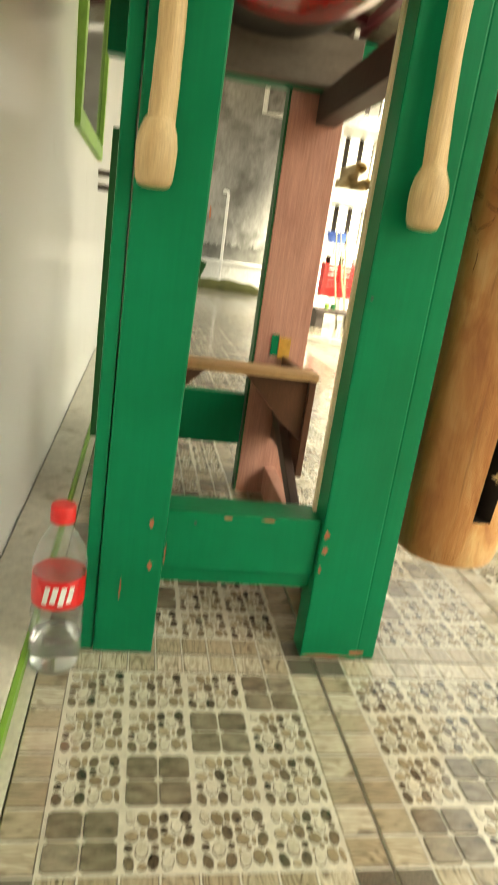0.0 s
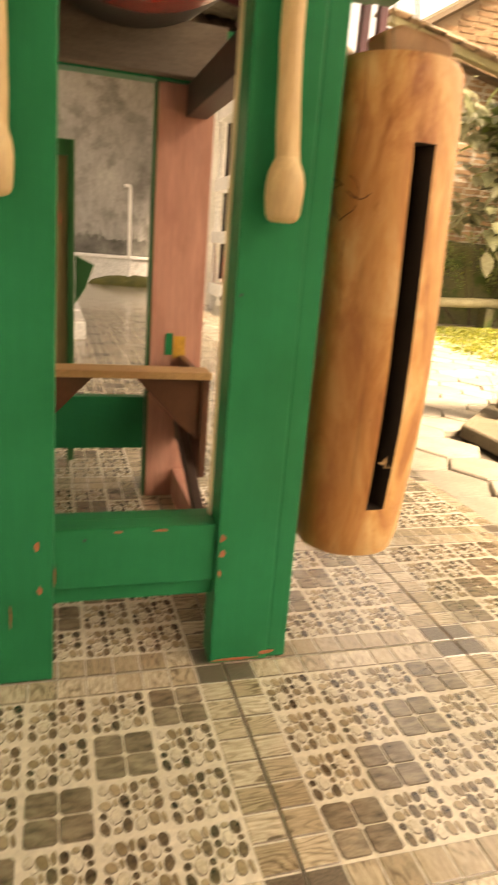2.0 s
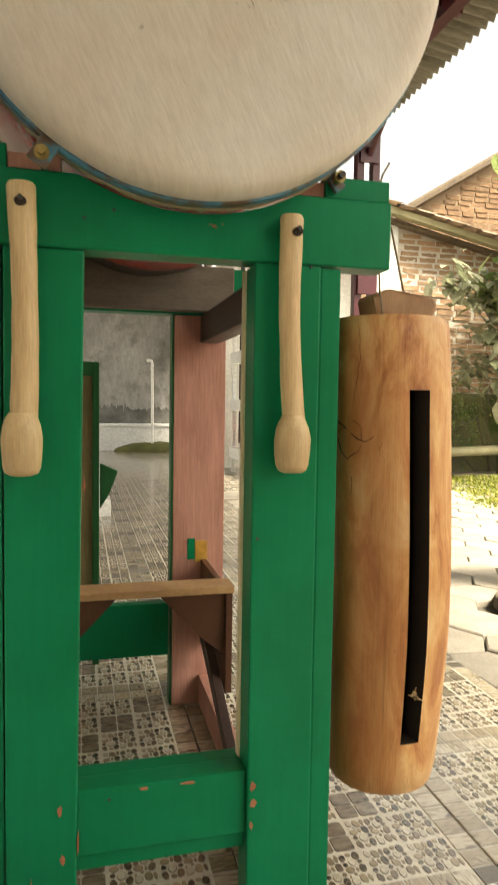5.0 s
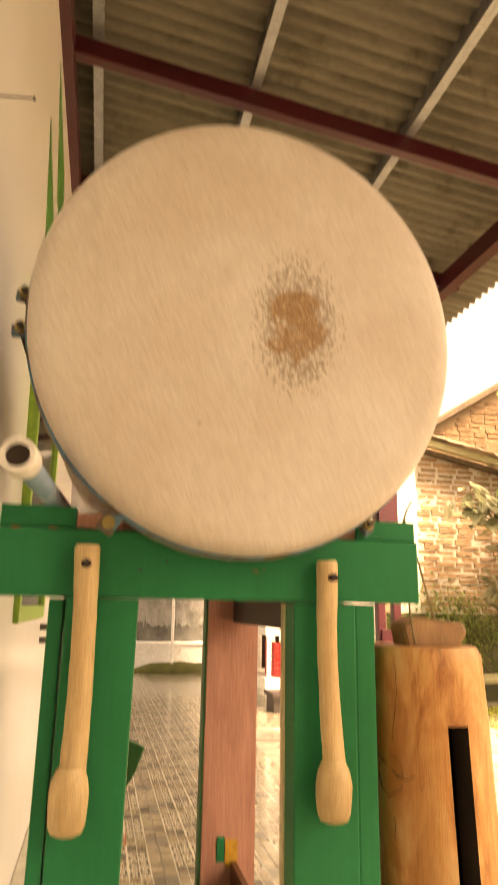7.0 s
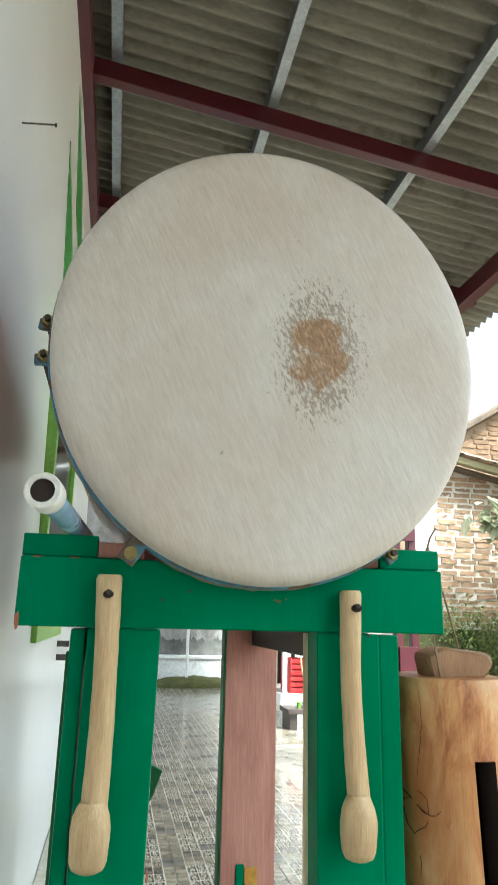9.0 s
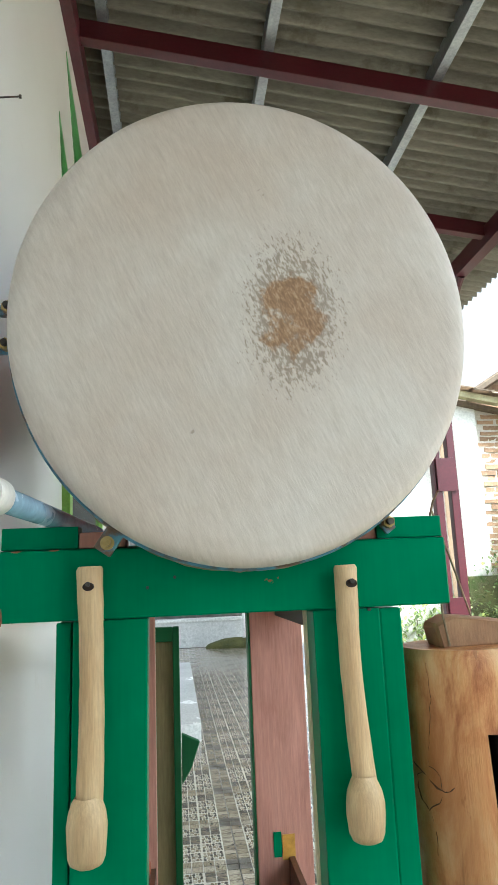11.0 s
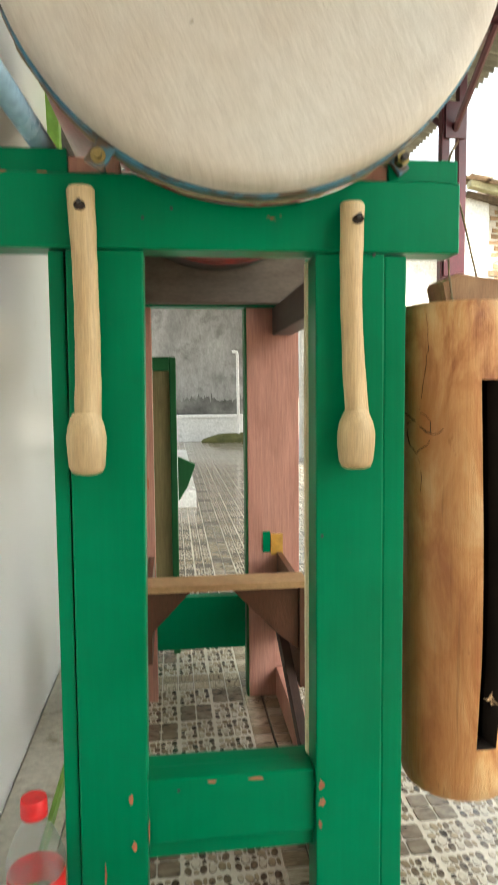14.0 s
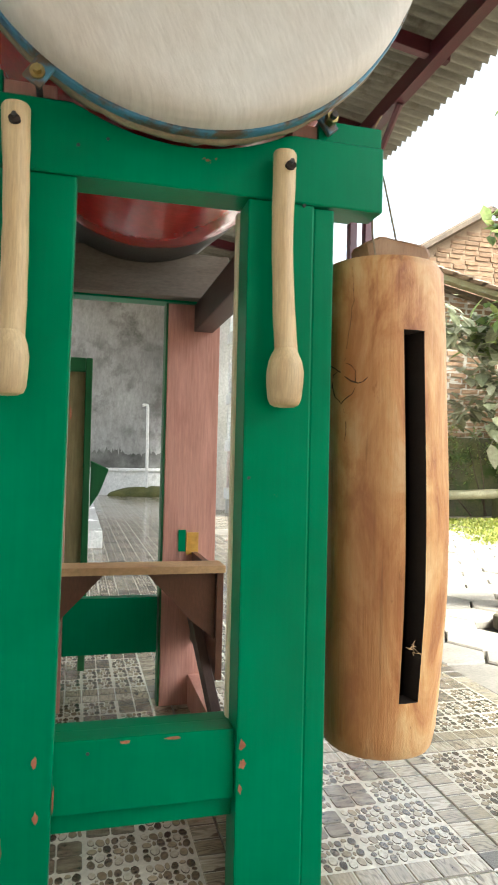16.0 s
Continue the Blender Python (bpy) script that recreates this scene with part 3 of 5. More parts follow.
def lathe(profile, centre, axis="z", sides=48, sx=1.0, sz=1.0, bm=None, slots=None):
    """profile: (radius, along) pairs turned about an axis through centre; slots gives a material index for each band."""
    bm = bm or bmesh.new()
    c = Vector(centre)
    rings = []
    for r, h in profile:
        if r < 1e-6:
            rings.append([bm.verts.new(c + (Vector((0, 0, h)) if axis == "z" else Vector((0, h, 0))))])
            continue
        ring = []
        for k in range(sides):
            a = 2 * math.pi * k / sides
            u, w = r * sx * math.cos(a), r * sz * math.sin(a)
            ring.append(bm.verts.new(c + (Vector((u, w, h)) if axis == "z" else Vector((u, h, w)))))
        rings.append(ring)
    for i, (a, b) in enumerate(zip(rings, rings[1:])):
        for k in range(sides):
            va = [a[k % len(a)], a[(k + 1) % len(a)]] if len(a) > 1 else [a[0]]
            vb = [b[(k + 1) % len(b)], b[k % len(b)]] if len(b) > 1 else [b[0]]
            f = bm.faces.new(va + vb)
            if slots:
                f.material_index = slots[i]
    return bm


def roughen(bm, amount, scale):
    for v in bm.verts:
        v.co += noise.noise_vector(v.co * scale) * amount
    return bm

# ---- setting: ground, wall, canopy ----
GROUND = -0.012
bm = bmesh.new()
bmesh.ops.create_grid(bm, x_segments=40, y_segments=40, size=60)
for v in bm.verts:
    v.co.z = GROUND - 0.02
ground = single("ground", bm, M_SOIL, "damp bare brown soil under the paving", "ground", kind="structure")

WALLX, LEANX = -0.505, 0.0255


def wall_x(z):
    return WALLX - LEANX * z


wall = single("wall_west", prism([(-0.75, -0.02), (wall_x(-0.02), -0.02), (wall_x(3.75), 3.75), (-0.75, 3.75)], -2.4, 4.2), M_WALL,
              "glossy white painted house wall beside the drum", "wall", kind="structure")
ledge = single("wall_ledge", box(WALLX + 0.002, -0.424, -2.2, 4.2, -0.01, 0.022, 0.003), M_LEDGE,
               "worn cream ledge at the foot of the wall", "ledge", kind="structure")
part("painted_edge", box(-0.424, -0.416, -2.2, 4.2, -0.01, 0.020, 0.002), M_LIME, ledge, "lime green painted edge")
def blade(outline):
    bm = bmesh.new()
    lo = [bm.verts.new((wall_x(z) - 0.002, y, z)) for y, z in outline]
    hi = [bm.verts.new((wall_x(z) + 0.002, y, z)) for y, z in outline]
    n = len(lo)
    bm.faces.new(hi)
    for k in range(n):
        bm.faces.new((lo[k], lo[(k + 1) % n], hi[(k + 1) % n], hi[k]))
    return bm


# painted blades on the wall, each with its own slant
for i, outline in enumerate((
        [(1.36, 2.95), (1.80, 2.78), (2.05, 2.45), (1.60, 2.50)],
        [(1.18, 2.55), (1.60, 2.28), (2.15, 1.40), (1.62, 1.45), (1.32, 1.95)],
        )):
    part("painted_blade", blade(outline), M_LEAFPAINT, wall, "painted green blade pattern")


def window(y0, y1, z0, z1):
    x = wall_x(z0)
    w = thing("window_1", (x, (y0 + y1) / 2, z0), "green framed window with dark glass in the white wall", "window", kind="structure")
    t, d = 0.05, 0.016
    for a in ((y0, y1, z0, z0 + t), (y0, y1, z1 - t, z1), (y0, y0 + t, z0 + t, z1 - t), (y1 - t, y1, z0 + t, z1 - t)):
        part("window_frame", box(x - 0.04, x + d, *a, 0.003), M_LIME, w)
    part("inner_frame", box(x - 0.04, x + 0.006, y0 + t, y0 + t + 0.03, z0 + t, z1 - t, 0.002), M_GREEN2, w, "dark green inner frame")
    part("pane", box(x - 0.04, x + 0.002, y0 + t + 0.03, y1 - t, z0 + t, z1 - t, 0), M_GLASS, w)
    for z in (0.745, 0.80):
        part("stay_bracket", box(wall_x(z) - 0.01, wall_x(z) + 0.05, 2.13, 2.17, z - 0.012, z + 0.012, 0.003), M_RUST, w, "dark iron stay bracket")


window(1.16, 2.1, 0.84, 1.95)
nx = wall_x(1.90)
nail = single("nail", tube([(nx - 0.01, 0.30, 1.890), (nx + 0.064, 0.30, 1.898), (nx + 0.065, 0.30, 1.898), (nx + 0.069, 0.30, 1.898)], [0.0018, 0.0018, 0.004, 0.004], 8), M_RUST,
              "long dark iron nail driven into the white wall", "nail", (nx, 0.30, 1.89))
# Added out of view: blocks sky light from the south for deeper contrast.
single("unseen_south_block", box(-0.75, 1.3, -2.55, -2.4, -0.03, 3.6, 0), M_PLASTER, "unseen pale slab added behind the view to cut light from the south", "wall", kind="structure")

SLOPE = math.atan(0.146)


def roof_z(x, up=0.0):
    return 3.007 - 0.146 * x + up


def channel(p0, p1, w, h, lip, bm=None):
    """A steel C-channel from p0 to p1: h high, w wide, open to one side, with folded lips."""
    bm = bm or bmesh.new()
    a, b = Vector(p0), Vector(p1)
    d = (b - a).normalized()
    s = d.cross(Vector((0, 0, 1))).normalized()
    u = s.cross(d)
    t = 0.004
    prof = [(0, 0), (w, 0), (w, lip), (w - t, lip), (w - t, t), (t, t), (t, h - t), (w - t, h - t), (w - t, h - lip), (w, h - lip), (w, h), (0, h)]
    ends = []
    for p in (a, b):
        ends.append([bm.verts.new(p + s * (x - w / 2) + u * y) for x, y in prof])
    n = len(prof)
    for i in range(n):
        bm.faces.new((ends[0][i], ends[0][(i + 1) % n], ends[1][(i + 1) % n], ends[1][i]))
    bm.faces.new(ends[0][::-1])
    bm.faces.new(ends[1])
    return bm


canopy = thing("canopy_frame", (0, 1.4, 3.0), "maroon painted steel canopy frame fixed along the white wall", "canopy", kind="structure")
# The farther rafters are unseen, added along with the lengthened roof that shades the yard.
for y in (-1.35, -0.42, 0.50, 1.44, 2.37, 3.30, 4.23, 5.16, 6.09, 7.02, 7.95):
    part("rafter", box(-0.03, 1.03, -0.025, 0.025, 0.0, 0.085, 0.004, m=Matrix.Translation((-0.53, y, roof_z(-0.53, -0.015))) @ Matrix.Rotation(SLOPE, 4, "Y") @ Matrix.Diagonal((2.14 / math.cos(SLOPE), 1, 1, 1))), M_REDSTEEL, canopy)
part("wall_beam", box(wall_x(3.1) - 0.02, wall_x(3.1) + 0.045, -2.2, 9.2, roof_z(-0.5) - 0.05, roof_z(-0.5) + 0.06, 0.004), M_REDSTEEL, canopy)
part("eave_beam", box(1.55, 1.62, -2.2, 9.2, roof_z(1.58) - 0.06, roof_z(1.58) + 0.05, 0.004), M_REDSTEEL, canopy)
for x in (-0.45, 0.215, 0.92):
    part("purlin", channel((x, -2.2, roof_z(x, 0.075)), (x, 9.2, roof_z(x, 0.075)), 0.042, 0.075, 0.014), M_STEEL, canopy, "bare galvanised purlin")
for dx in (-0.055, 0.055):
    part("post", box(1.585 + dx - 0.026, 1.585 + dx + 0.026, 3.28, 3.34, -0.02, roof_z(1.6) - 0.06, 0.004), M_REDSTEEL, canopy)
for z in (0.55, 1.45, 2.3):
    part("post_plate", box(1.52, 1.65, 3.262, 3.28, z, z + 0.22, 0.002), M_REDSTEEL, canopy)
for s in (-1, 1):
    part("brace", tube([(1.585, 3.3 + s * 0.02, 2.35), (1.585, 3.3 + s * 0.55, roof_z(1.58) - 0.06)], 0.022, 8), M_REDSTEEL, canopy)


def corrugated(x0, x1, y0, y1, pitch=0.075, amp=0.023, up=0.155):
    bm = bmesh.new()
    n = int((y1 - y0) / pitch * 10)
    rows = []
    for i in range(n + 1):
        y = y0 + (y1 - y0) * i / n
        h = amp * math.sin(2 * math.pi * y / pitch)
        rows.append([bm.verts.new((x, y, roof_z(x, up + h))) for x in (x0, (x0 + x1) / 2, x1)] + [bm.verts.new((x, y, roof_z(x, up + h + 0.006))) for x in (x1, (x0 + x1) / 2, x0)])
    for a, b in zip(rows, rows[1:]):
        for k in range(6):
            bm.faces.new((a[k], a[(k + 1) % 6], b[(k + 1) % 6], b[k]))
    return bm


# The sheet is lengthened unseen to y 9.25 to shade yard and north wall.
roof = single("ceiling", corrugated(-0.62, 1.98, -2.3, 9.25), M_ASBESTOS, "weathered grey corrugated fibre cement canopy roof", "roof", kind="structure", smooth=60)

# ---- far yard ----
yard_wall = single("wall_north", roughen(box(-6, 1.55, 9.3, 9.5, -0.05, 5.2, 0), 0.0, 1), M_CONCRETE, "tall grey stained concrete wall across the yard", "wall", kind="structure")
bm = bmesh.new()
cells = 420
prev = None
for i in range(cells + 1):
    x = -6 + 7.5 * i / cells
    top = 0.62 + 0.05 * noise.noise((x * 2.3, 0, 0)) + 0.06 * noise.noise((x * 11, 3, 0)) + 0.12 * noise.noise((x * 47, 5, 0))
    cur = (bm.verts.new((x, 9.294, 0.2)), bm.verts.new((x, 9.294, top)))
    if prev:
        bm.faces.new((prev[0], cur[0], cur[1], prev[1]))
    prev = cur
part("mould_band", bm, M_SOOT, yard_wall, "black mould along the foot")
part("conduit", tube([(1.16, 9.28, 4.9), (1.16, 9.28, 2.45), (1.5, 9.28, 2.45)], 0.035, 8), M_WHITE, yard_wall, "white pipe elbow")
planter = single("planter_wall", box(-6, 1.6, 9.0, 9.12, -0.05, 0.345, 0.006), M_CAP, "low whitewashed planter wall before the concrete wall", "low wall", kind="structure")
part("coping", box(-6, 1.6, 8.98, 9.26, 0.345, 0.385, 0.008), M_WHITE, planter, "white coping")
bm = bmesh.new()
bmesh.ops.create_icosphere(bm, subdivisions=4, radius=1)
for v in bm.verts:
    k = 1 + 0.25 * noise.noise(v.co * 3)
    v.co = Vector((0.82 + v.co.x * 0.62, 8.72 + v.co.y * 0.22, max(v.co.z, -0.1) * 0.13 * k))
mound = single("moss_bed", bm, M_MOSS, "low mossy green bed by the planter wall", "moss bed", (0.82, 8.72, 0), smooth=40)
pole = single("pipe_pole", tube([(0.745, 8.70, 0.03), (0.742, 8.70, 0.6), (0.735, 8.70, 1.26), (0.725, 8.70, 1.295), (0.70, 8.70, 1.30), (0.66, 8.70, 1.295)], 0.021, 8), M_WHITE,
              "slim white pipe with a bent top standing in the moss", "pipe", (0.745, 8.7, 0.03), smooth=40)

slab = single("terrazzo_step", box(-1.6, -0.06, 3.36, 6.4, -0.02, 0.10, 0.006), M_MARBLE, "low white terrazzo step in the yard", "step", kind="structure")


def rack():
    r = thing("storage_rack", (1.55, 5.6, 0), "white metal storage rack holding crates and rolled mats", "rack")
    for x in (1.30, 1.80):
        for y in (5.40, 5.90):
            part("upright", box(x - 0.02, x + 0.02, y - 0.02, y + 0.02, 0.0, 2.5, 0.003), M_WHITE, r)
    for z in (0.15, 0.64, 1.12, 1.75):
        part("shelf_board", box(1.26, 1.84, 5.376, 5.93, z, z + 0.11, 0.004), M_WHITE, r)
    for i in range(4):
        part("back_bar", box(1.36 + 0.14 * i, 1.40 + 0.14 * i, 5.92, 5.94, 0.3, 2.4, 0.002), M_BLACK, r, "black back bar")


rack()


def crate(x, z):
    c = thing("plastic_crate", (x, 5.6, z), "red slatted plastic crate on the white rack", "crate", "crates on the rack")
    for y in (5.40, 5.78):
        for k in range(3):
            part("side_slat", box(x - 0.19, x + 0.19, y, y + 0.012, z + 0.01 + k * 0.05, z + 0.045 + k * 0.05, 0.003), M_REDPLASTIC, c)
    for s in (-0.19, 0.178):
        part("end_wall", box(x + s, x + s + 0.012, 5.412, 5.78, z, z + 0.155, 0.003), M_REDPLASTIC, c)
    part("bottom", box(x - 0.178, x + 0.178, 5.412, 5.78, z, z + 0.012, 0.002), M_REDPLASTIC, c)


for x in (1.55,):
    for z in (0.26, 0.417):
        crate(x, z)
for i, (x, z, r) in enumerate(((1.48, 1.30, 0.07), (1.55, 1.43, 0.07), (1.63, 1.30, 0.07))):
    bm = bmesh.new()
    spiral = [(r * (0.25 + 0.75 * k / 40) * math.cos(k * 0.45), r * (0.25 + 0.75 * k / 40) * math.sin(k * 0.45)) for k in range(41)]
    a = [bm.verts.new((x + u, 5.42, z + w)) for u, w in spiral]
    b = [bm.verts.new((x + u, 5.90, z + w)) for u, w in spiral]
    for k in range(40):
        bm.faces.new((a[k], a[k + 1], b[k + 1], b[k]))
    bmesh.ops.solidify(bm, geom=list(bm.faces), thickness=0.006)
    single("rolled_mat", bm, M_BALE, "rolled tan floor mat stored on the rack", "mat", (x, 5.42, z - r), "rolled mats")
bench = thing("low_bench", (1.5, 5.2, 0), "dark low wooden bench before the rack", "bench")
part("seat", box(1.24, 2.1, 5.02, 5.34, 0.13, 0.17, 0.004), M_BLACK, bench)
for x in (1.26, 2.0):
    part("leg", box(x, x + 0.07, 5.05, 5.31, GROUND, 0.13, 0.003), M_BLACK, bench)
single("rack_wall", box(1.2, 2.84, 6.3, 6.45, -0.05, 2.46, 0), M_PLASTER, "pale plaster wall behind the rack", "wall", kind="structure")


basin = thing("plastic_basin", (1.42, 5.55, 0.75), "blue plastic basin on the white rack", "basin")
part("bowl", lathe([(0.0, 0.752), (0.07, 0.752), (0.075, 0.76), (0.105, 0.85), (0.112, 0.852), (0.112, 0.858), (0.10, 0.856), (0.07, 0.765), (0.0, 0.762)], (1.46, 5.52, 0), "z", 28), M_BLUEPLASTIC, basin, smooth=40)
for k, (x, dx) in enumerate(((1.40, 0.14), (1.44, 0.20), (1.50, 0.12))):
    single("leaning_stick", tube([(x + dx, 5.30, GROUND), (x + dx * 0.4, 5.345, 0.45), (x, 5.365, 0.88)], [0.009, 0.008, 0.006], 8), M_BAMBOO, "thin pale stick leaning on the rack", "stick", (x + dx, 5.3, GROUND), "leaning sticks")
for k, (x, r) in enumerate(((1.36, 0.022), (1.42, 0.026), (1.62, 0.024))):
    single("small_pot", lathe([(0.0, 0.17), (r * 0.7, 0.17), (r, 0.215), (r * 1.08, 0.218), (r * 0.9, 0.222), (0.0, 0.21)], (x, 5.12, 0), "z", 16), M_GREEN2 if k else M_LIME, "small green pot on the low bench", "pot", (x, 5.12, 0.17), "pots on the bench", smooth=40)


def green_board():
    b = thing("green_framed_board", (-0.3, 1.0, 0), "weathered olive board in a dark green wooden frame", "board")
    part("right_stile", box(-0.210, -0.192, 0.985, 1.015, 0, 0.828, 0.003), M_GREEN2, b)
    part("left_stile", box(-0.414, -0.388, 0.985, 1.015, 0.022, 0.828, 0.003), M_GREEN2, b)
    part("top_rail", box(-0.388, -0.210, 0.985, 1.015, 0.79, 0.828, 0.003), M_GREEN2, b)
    part("bottom_rail", box(-0.388, -0.218, 0.985, 1.015, 0.04, 0.09, 0.003), M_GREEN2, b)
    part("panel", box(-0.388, -0.210, 0.994, 1.006, 0.09, 0.79, 0), M_OLIVE, b)
    part("hinged_flap", prism([(-0.19, 0.555), (-0.142, 0.533), (-0.165, 0.47), (-0.19, 0.43)], 0.99, 1.01, bev=0.002), M_GREEN2, b, "small dark green hinged flap")


green_board()

# ---- the drum stand ----
def bar_outline(x0, x1, z0, z1, cx, cz, a, b, steps=28):
    """A board with a hollow in its top edge for the drum."""
    pts = [(x0, z0), (x1, z0), (x1, z1)]
    half = a * math.sqrt(max(0.0, 1 - ((cz - z1) / b) ** 2))
    for i in range(steps + 1):
        x = cx + half * (1 - 2 * i / steps)
        pts.append((x, cz - b * math.sqrt(max(0.0, 1 - ((x - cx) / a) ** 2))))
    return pts + [(x0, z1)]


DX, DZ, DA, DB = -0.104, 1.286, 0.300, 0.319
stand = thing("drum_stand", (-0.12, 0.36, 0), "green painted wooden stand carrying the big drum", "drum stand")
part("front_bar", prism(bar_outline(-0.421, 0.168, 0.908, 0.997, DX, DZ, DA + 0.004, DB + 0.006), -0.002, 0.045, bev=0.002), M_GREEN, stand)
part("upper_block", box(-0.421, -0.324, 0.006, 0.045, 0.998, 1.027, 0.002), M_GREEN, stand)
part("upper_block", box(0.076, 0.168, 0.006, 0.045, 0.998, 1.027, 0.002), M_GREEN, stand)
part("bare_wedge", box(-0.3235, -0.262, 0.010, 0.045, 0.998, 1.019, 0.002), M_PINK, stand, "bare unpainted wood wedge")
part("bare_wedge", box(0.040, 0.0755, 0.010, 0.045, 0.998, 1.019, 0.002), M_PINK, stand, "bare unpainted wood wedge")
part("bar_backing", box(-0.40, 0.15, 0.045, 0.075, 0.916, 0.96, 0.002), M_GREEN, stand)
for side, x0, x1, s0, s1 in (("L", -0.331, -0.246, -0.350, -0.3312), ("R", -0.020, 0.070, 0.0702, 0.100)):
    bm = box(x0, x1, 0.0, 0.05, 0.0, 0.907, 0.003)
    if side == "L":  # this leg leans a little inwards
        for v in bm.verts:
            v.co.x += 0.0125 * v.co.z * (1 if v.co.x > -0.29 else 0.2)
    leg = part("front_leg", bm, M_GREEN, stand)
    part("side_batten", box(s0, s1, 0.004, 0.062, 0.0, 0.906, 0.003), M_GREEN, leg)
    part("bare_backing", box(x0 - (0.003 if side == "R" else -0.004), x1 - 0.001, 0.0502, 0.0635, 0.17, 0.905, 0.001), M_PALEPLY, leg, "bare plywood backing")
part("front_rail", box(-0.2455, -0.0205, 0.010, 0.045, 0.135, 0.223, 0.002), M_GREEN, stand)
part("rail_batten", box(-0.2455, -0.0205, 0.020, 0.060, 0.109, 0.1345, 0.002), M_GREEN, stand)
part("rail_cap", box(-0.2455, -0.0205, 0.0455, 0.075, 0.135, 0.222, 0.002), M_GREEN, stand)
# rear frame
for x0, x1 in ((-0.352, -0.248), (-0.030, 0.092)):
    leg = part("rear_leg", box(x0, x1, 0.70, 0.735, 0.0, 0.925, 0.002), M_PINK, stand, "bare pinkish wooden rear leg")
    part("painted_edge", box(x0 - 0.005, x0, 0.702, 0.745, 0.0, 0.925, 0.001), M_GREEN2, leg, "green painted edge")
    part("painted_back", box(x0, x1, 0.7355, 0.748, 0.0, 0.925, 0.001), M_GREEN, leg, "green painted back face")
right_leg = leg
part("green_patch", box(0.005, 0.022, 0.6975, 0.7, 0.352, 0.402, 0), M_GREEN, right_leg, "small green paint patch")
part("ochre_patch", box(0.024, 0.052, 0.6975, 0.7, 0.345, 0.396, 0), M_YELLOW, right_leg, "small ochre tape patch")
part("rear_rail", box(-0.2475, -0.0385, 0.705, 0.735, 0.122, 0.248, 0.002), M_GREEN, stand)
part("rear_bar", prism(bar_outline(-0.42, 0.165, 0.926, 1.035, DX, DZ, 0.262, 0.279), 0.69, 0.74, bev=0.002), M_GREEN, stand)
part("rear_cradle", prism(bar_outline(-0.36, 0.10, 0.930, 1.031, DX, DZ, 0.268, 0.285), 0.655, 0.6895, bev=0.002), M_GREYWOOD, stand, "weathered grey cradle board")
for x0 in (-0.335, 0.030):
    part("top_beam", box(x0, x0 + 0.045, 0.064, 0.699, 0.862, 0.925, 0.003), M_DARKWOOD, stand, "dark brown top beam")
# shelf with its gusset board
part("shelf_board", box(-0.262, 0.052, 0.405, 0.470, 0.352, 0.366, 0.001), M_PLY, stand, "bare plywood shelf")
part("gusset", prism([(-0.260, 0.3515), (-0.172, 0.3515), (-0.245, 0.275), (-0.260, 0.23)], 0.42, 0.434), M_BROWN, stand, "brown stained gusset")
part("gusset", prism([(0.036, 0.3515), (-0.095, 0.3515), (-0.010, 0.262), (0.036, 0.225)], 0.42, 0.434), M_BROWN, stand, "brown stained gusset")
part("shelf_side", box(0.037, 0.050, 0.410, 0.699, 0.150, 0.3515, 0.001), M_BROWN, stand, "brown stained side board")
part("shelf_side", box(-0.262, -0.250, 0.440, 0.699, 0.200, 0.3515, 0.001), M_BROWN, stand, "brown stained side board")
part("diagonal_brace", prism([(0.66, 0.30), (0.69, 0.27), (0.10, 0.0), (0.06, 0.0)], 0.012, 0.030, axis="x", bev=0.001), M_DARKWOOD, stand, "dark diagonal brace")
part("bottom_runner", box(0.034, 0.060, 0.064, 0.70, 0.0, 0.07, 0.002), M_PINK, stand, "bare wooden runner")
# nails for the mallets and small chips
for x, z in ((-0.3055, 0.9535), (0.0245, 0.9445)):
    part("mallet_nail", tube([(x, 0.01, z - 0.002), (x, -0.043, z - 0.001)], 0.0030, 8), M_RUST, stand, "rusty nail")
rng = random.Random(5)
for x, z, w, h in ((-0.265, 0.205, 0.004, 0.009), (-0.262, 0.142, 0.0045, 0.008), (-0.013, 0.206, 0.006, 0.010), (-0.012, 0.182, 0.007, 0.008), (-0.0145, 0.150, 0.004, 0.007), (-0.3, 0.105, 0.0022, 0.02), (-0.4175, 0.915, 0.005, 0.012), (-0.16, 0.2215, 0.010, 0.0018), (-0.10, 0.2218, 0.016, 0.0016), (-0.2425, 0.16, 0.0016, 0.02), (-0.40, 0.996, 0.012, 0.0016), (-0.352, 0.9963, 0.010, 0.0014), (-0.235, 0.62, 0.0015, 0.012), (0.066, 0.012, 0.02, 0.004), (0.02, 0.005, 0.05, 0.003)):
    pts = [(x + 0.75 * w * math.cos(a) * rng.uniform(0.5, 1.2), z + 0.9 * h * math.sin(a) * rng.uniform(0.5, 1.2)) for a in [k * math.pi / 5 for k in range(10)]]
    y = -0.0026 if z > 0.9 else -0.0006
    part("paint_chip", prism(pts, y, y + 0.002), M_CHIP, stand, "chipped bare spot")
for x, z in ((-0.2035, 0.207), (-0.012, 0.545), (0.055, 0.905), (-0.235, 0.945), (-0.20, 0.957)):
    part("nail_dent", tube([(x, 0.012, z), (x, -0.0028 if z > 0.9 else (0.0092 if z < 0.3 else -0.0006), z)], 0.0022, 8), M_RUST, stand, "dark nail dent")

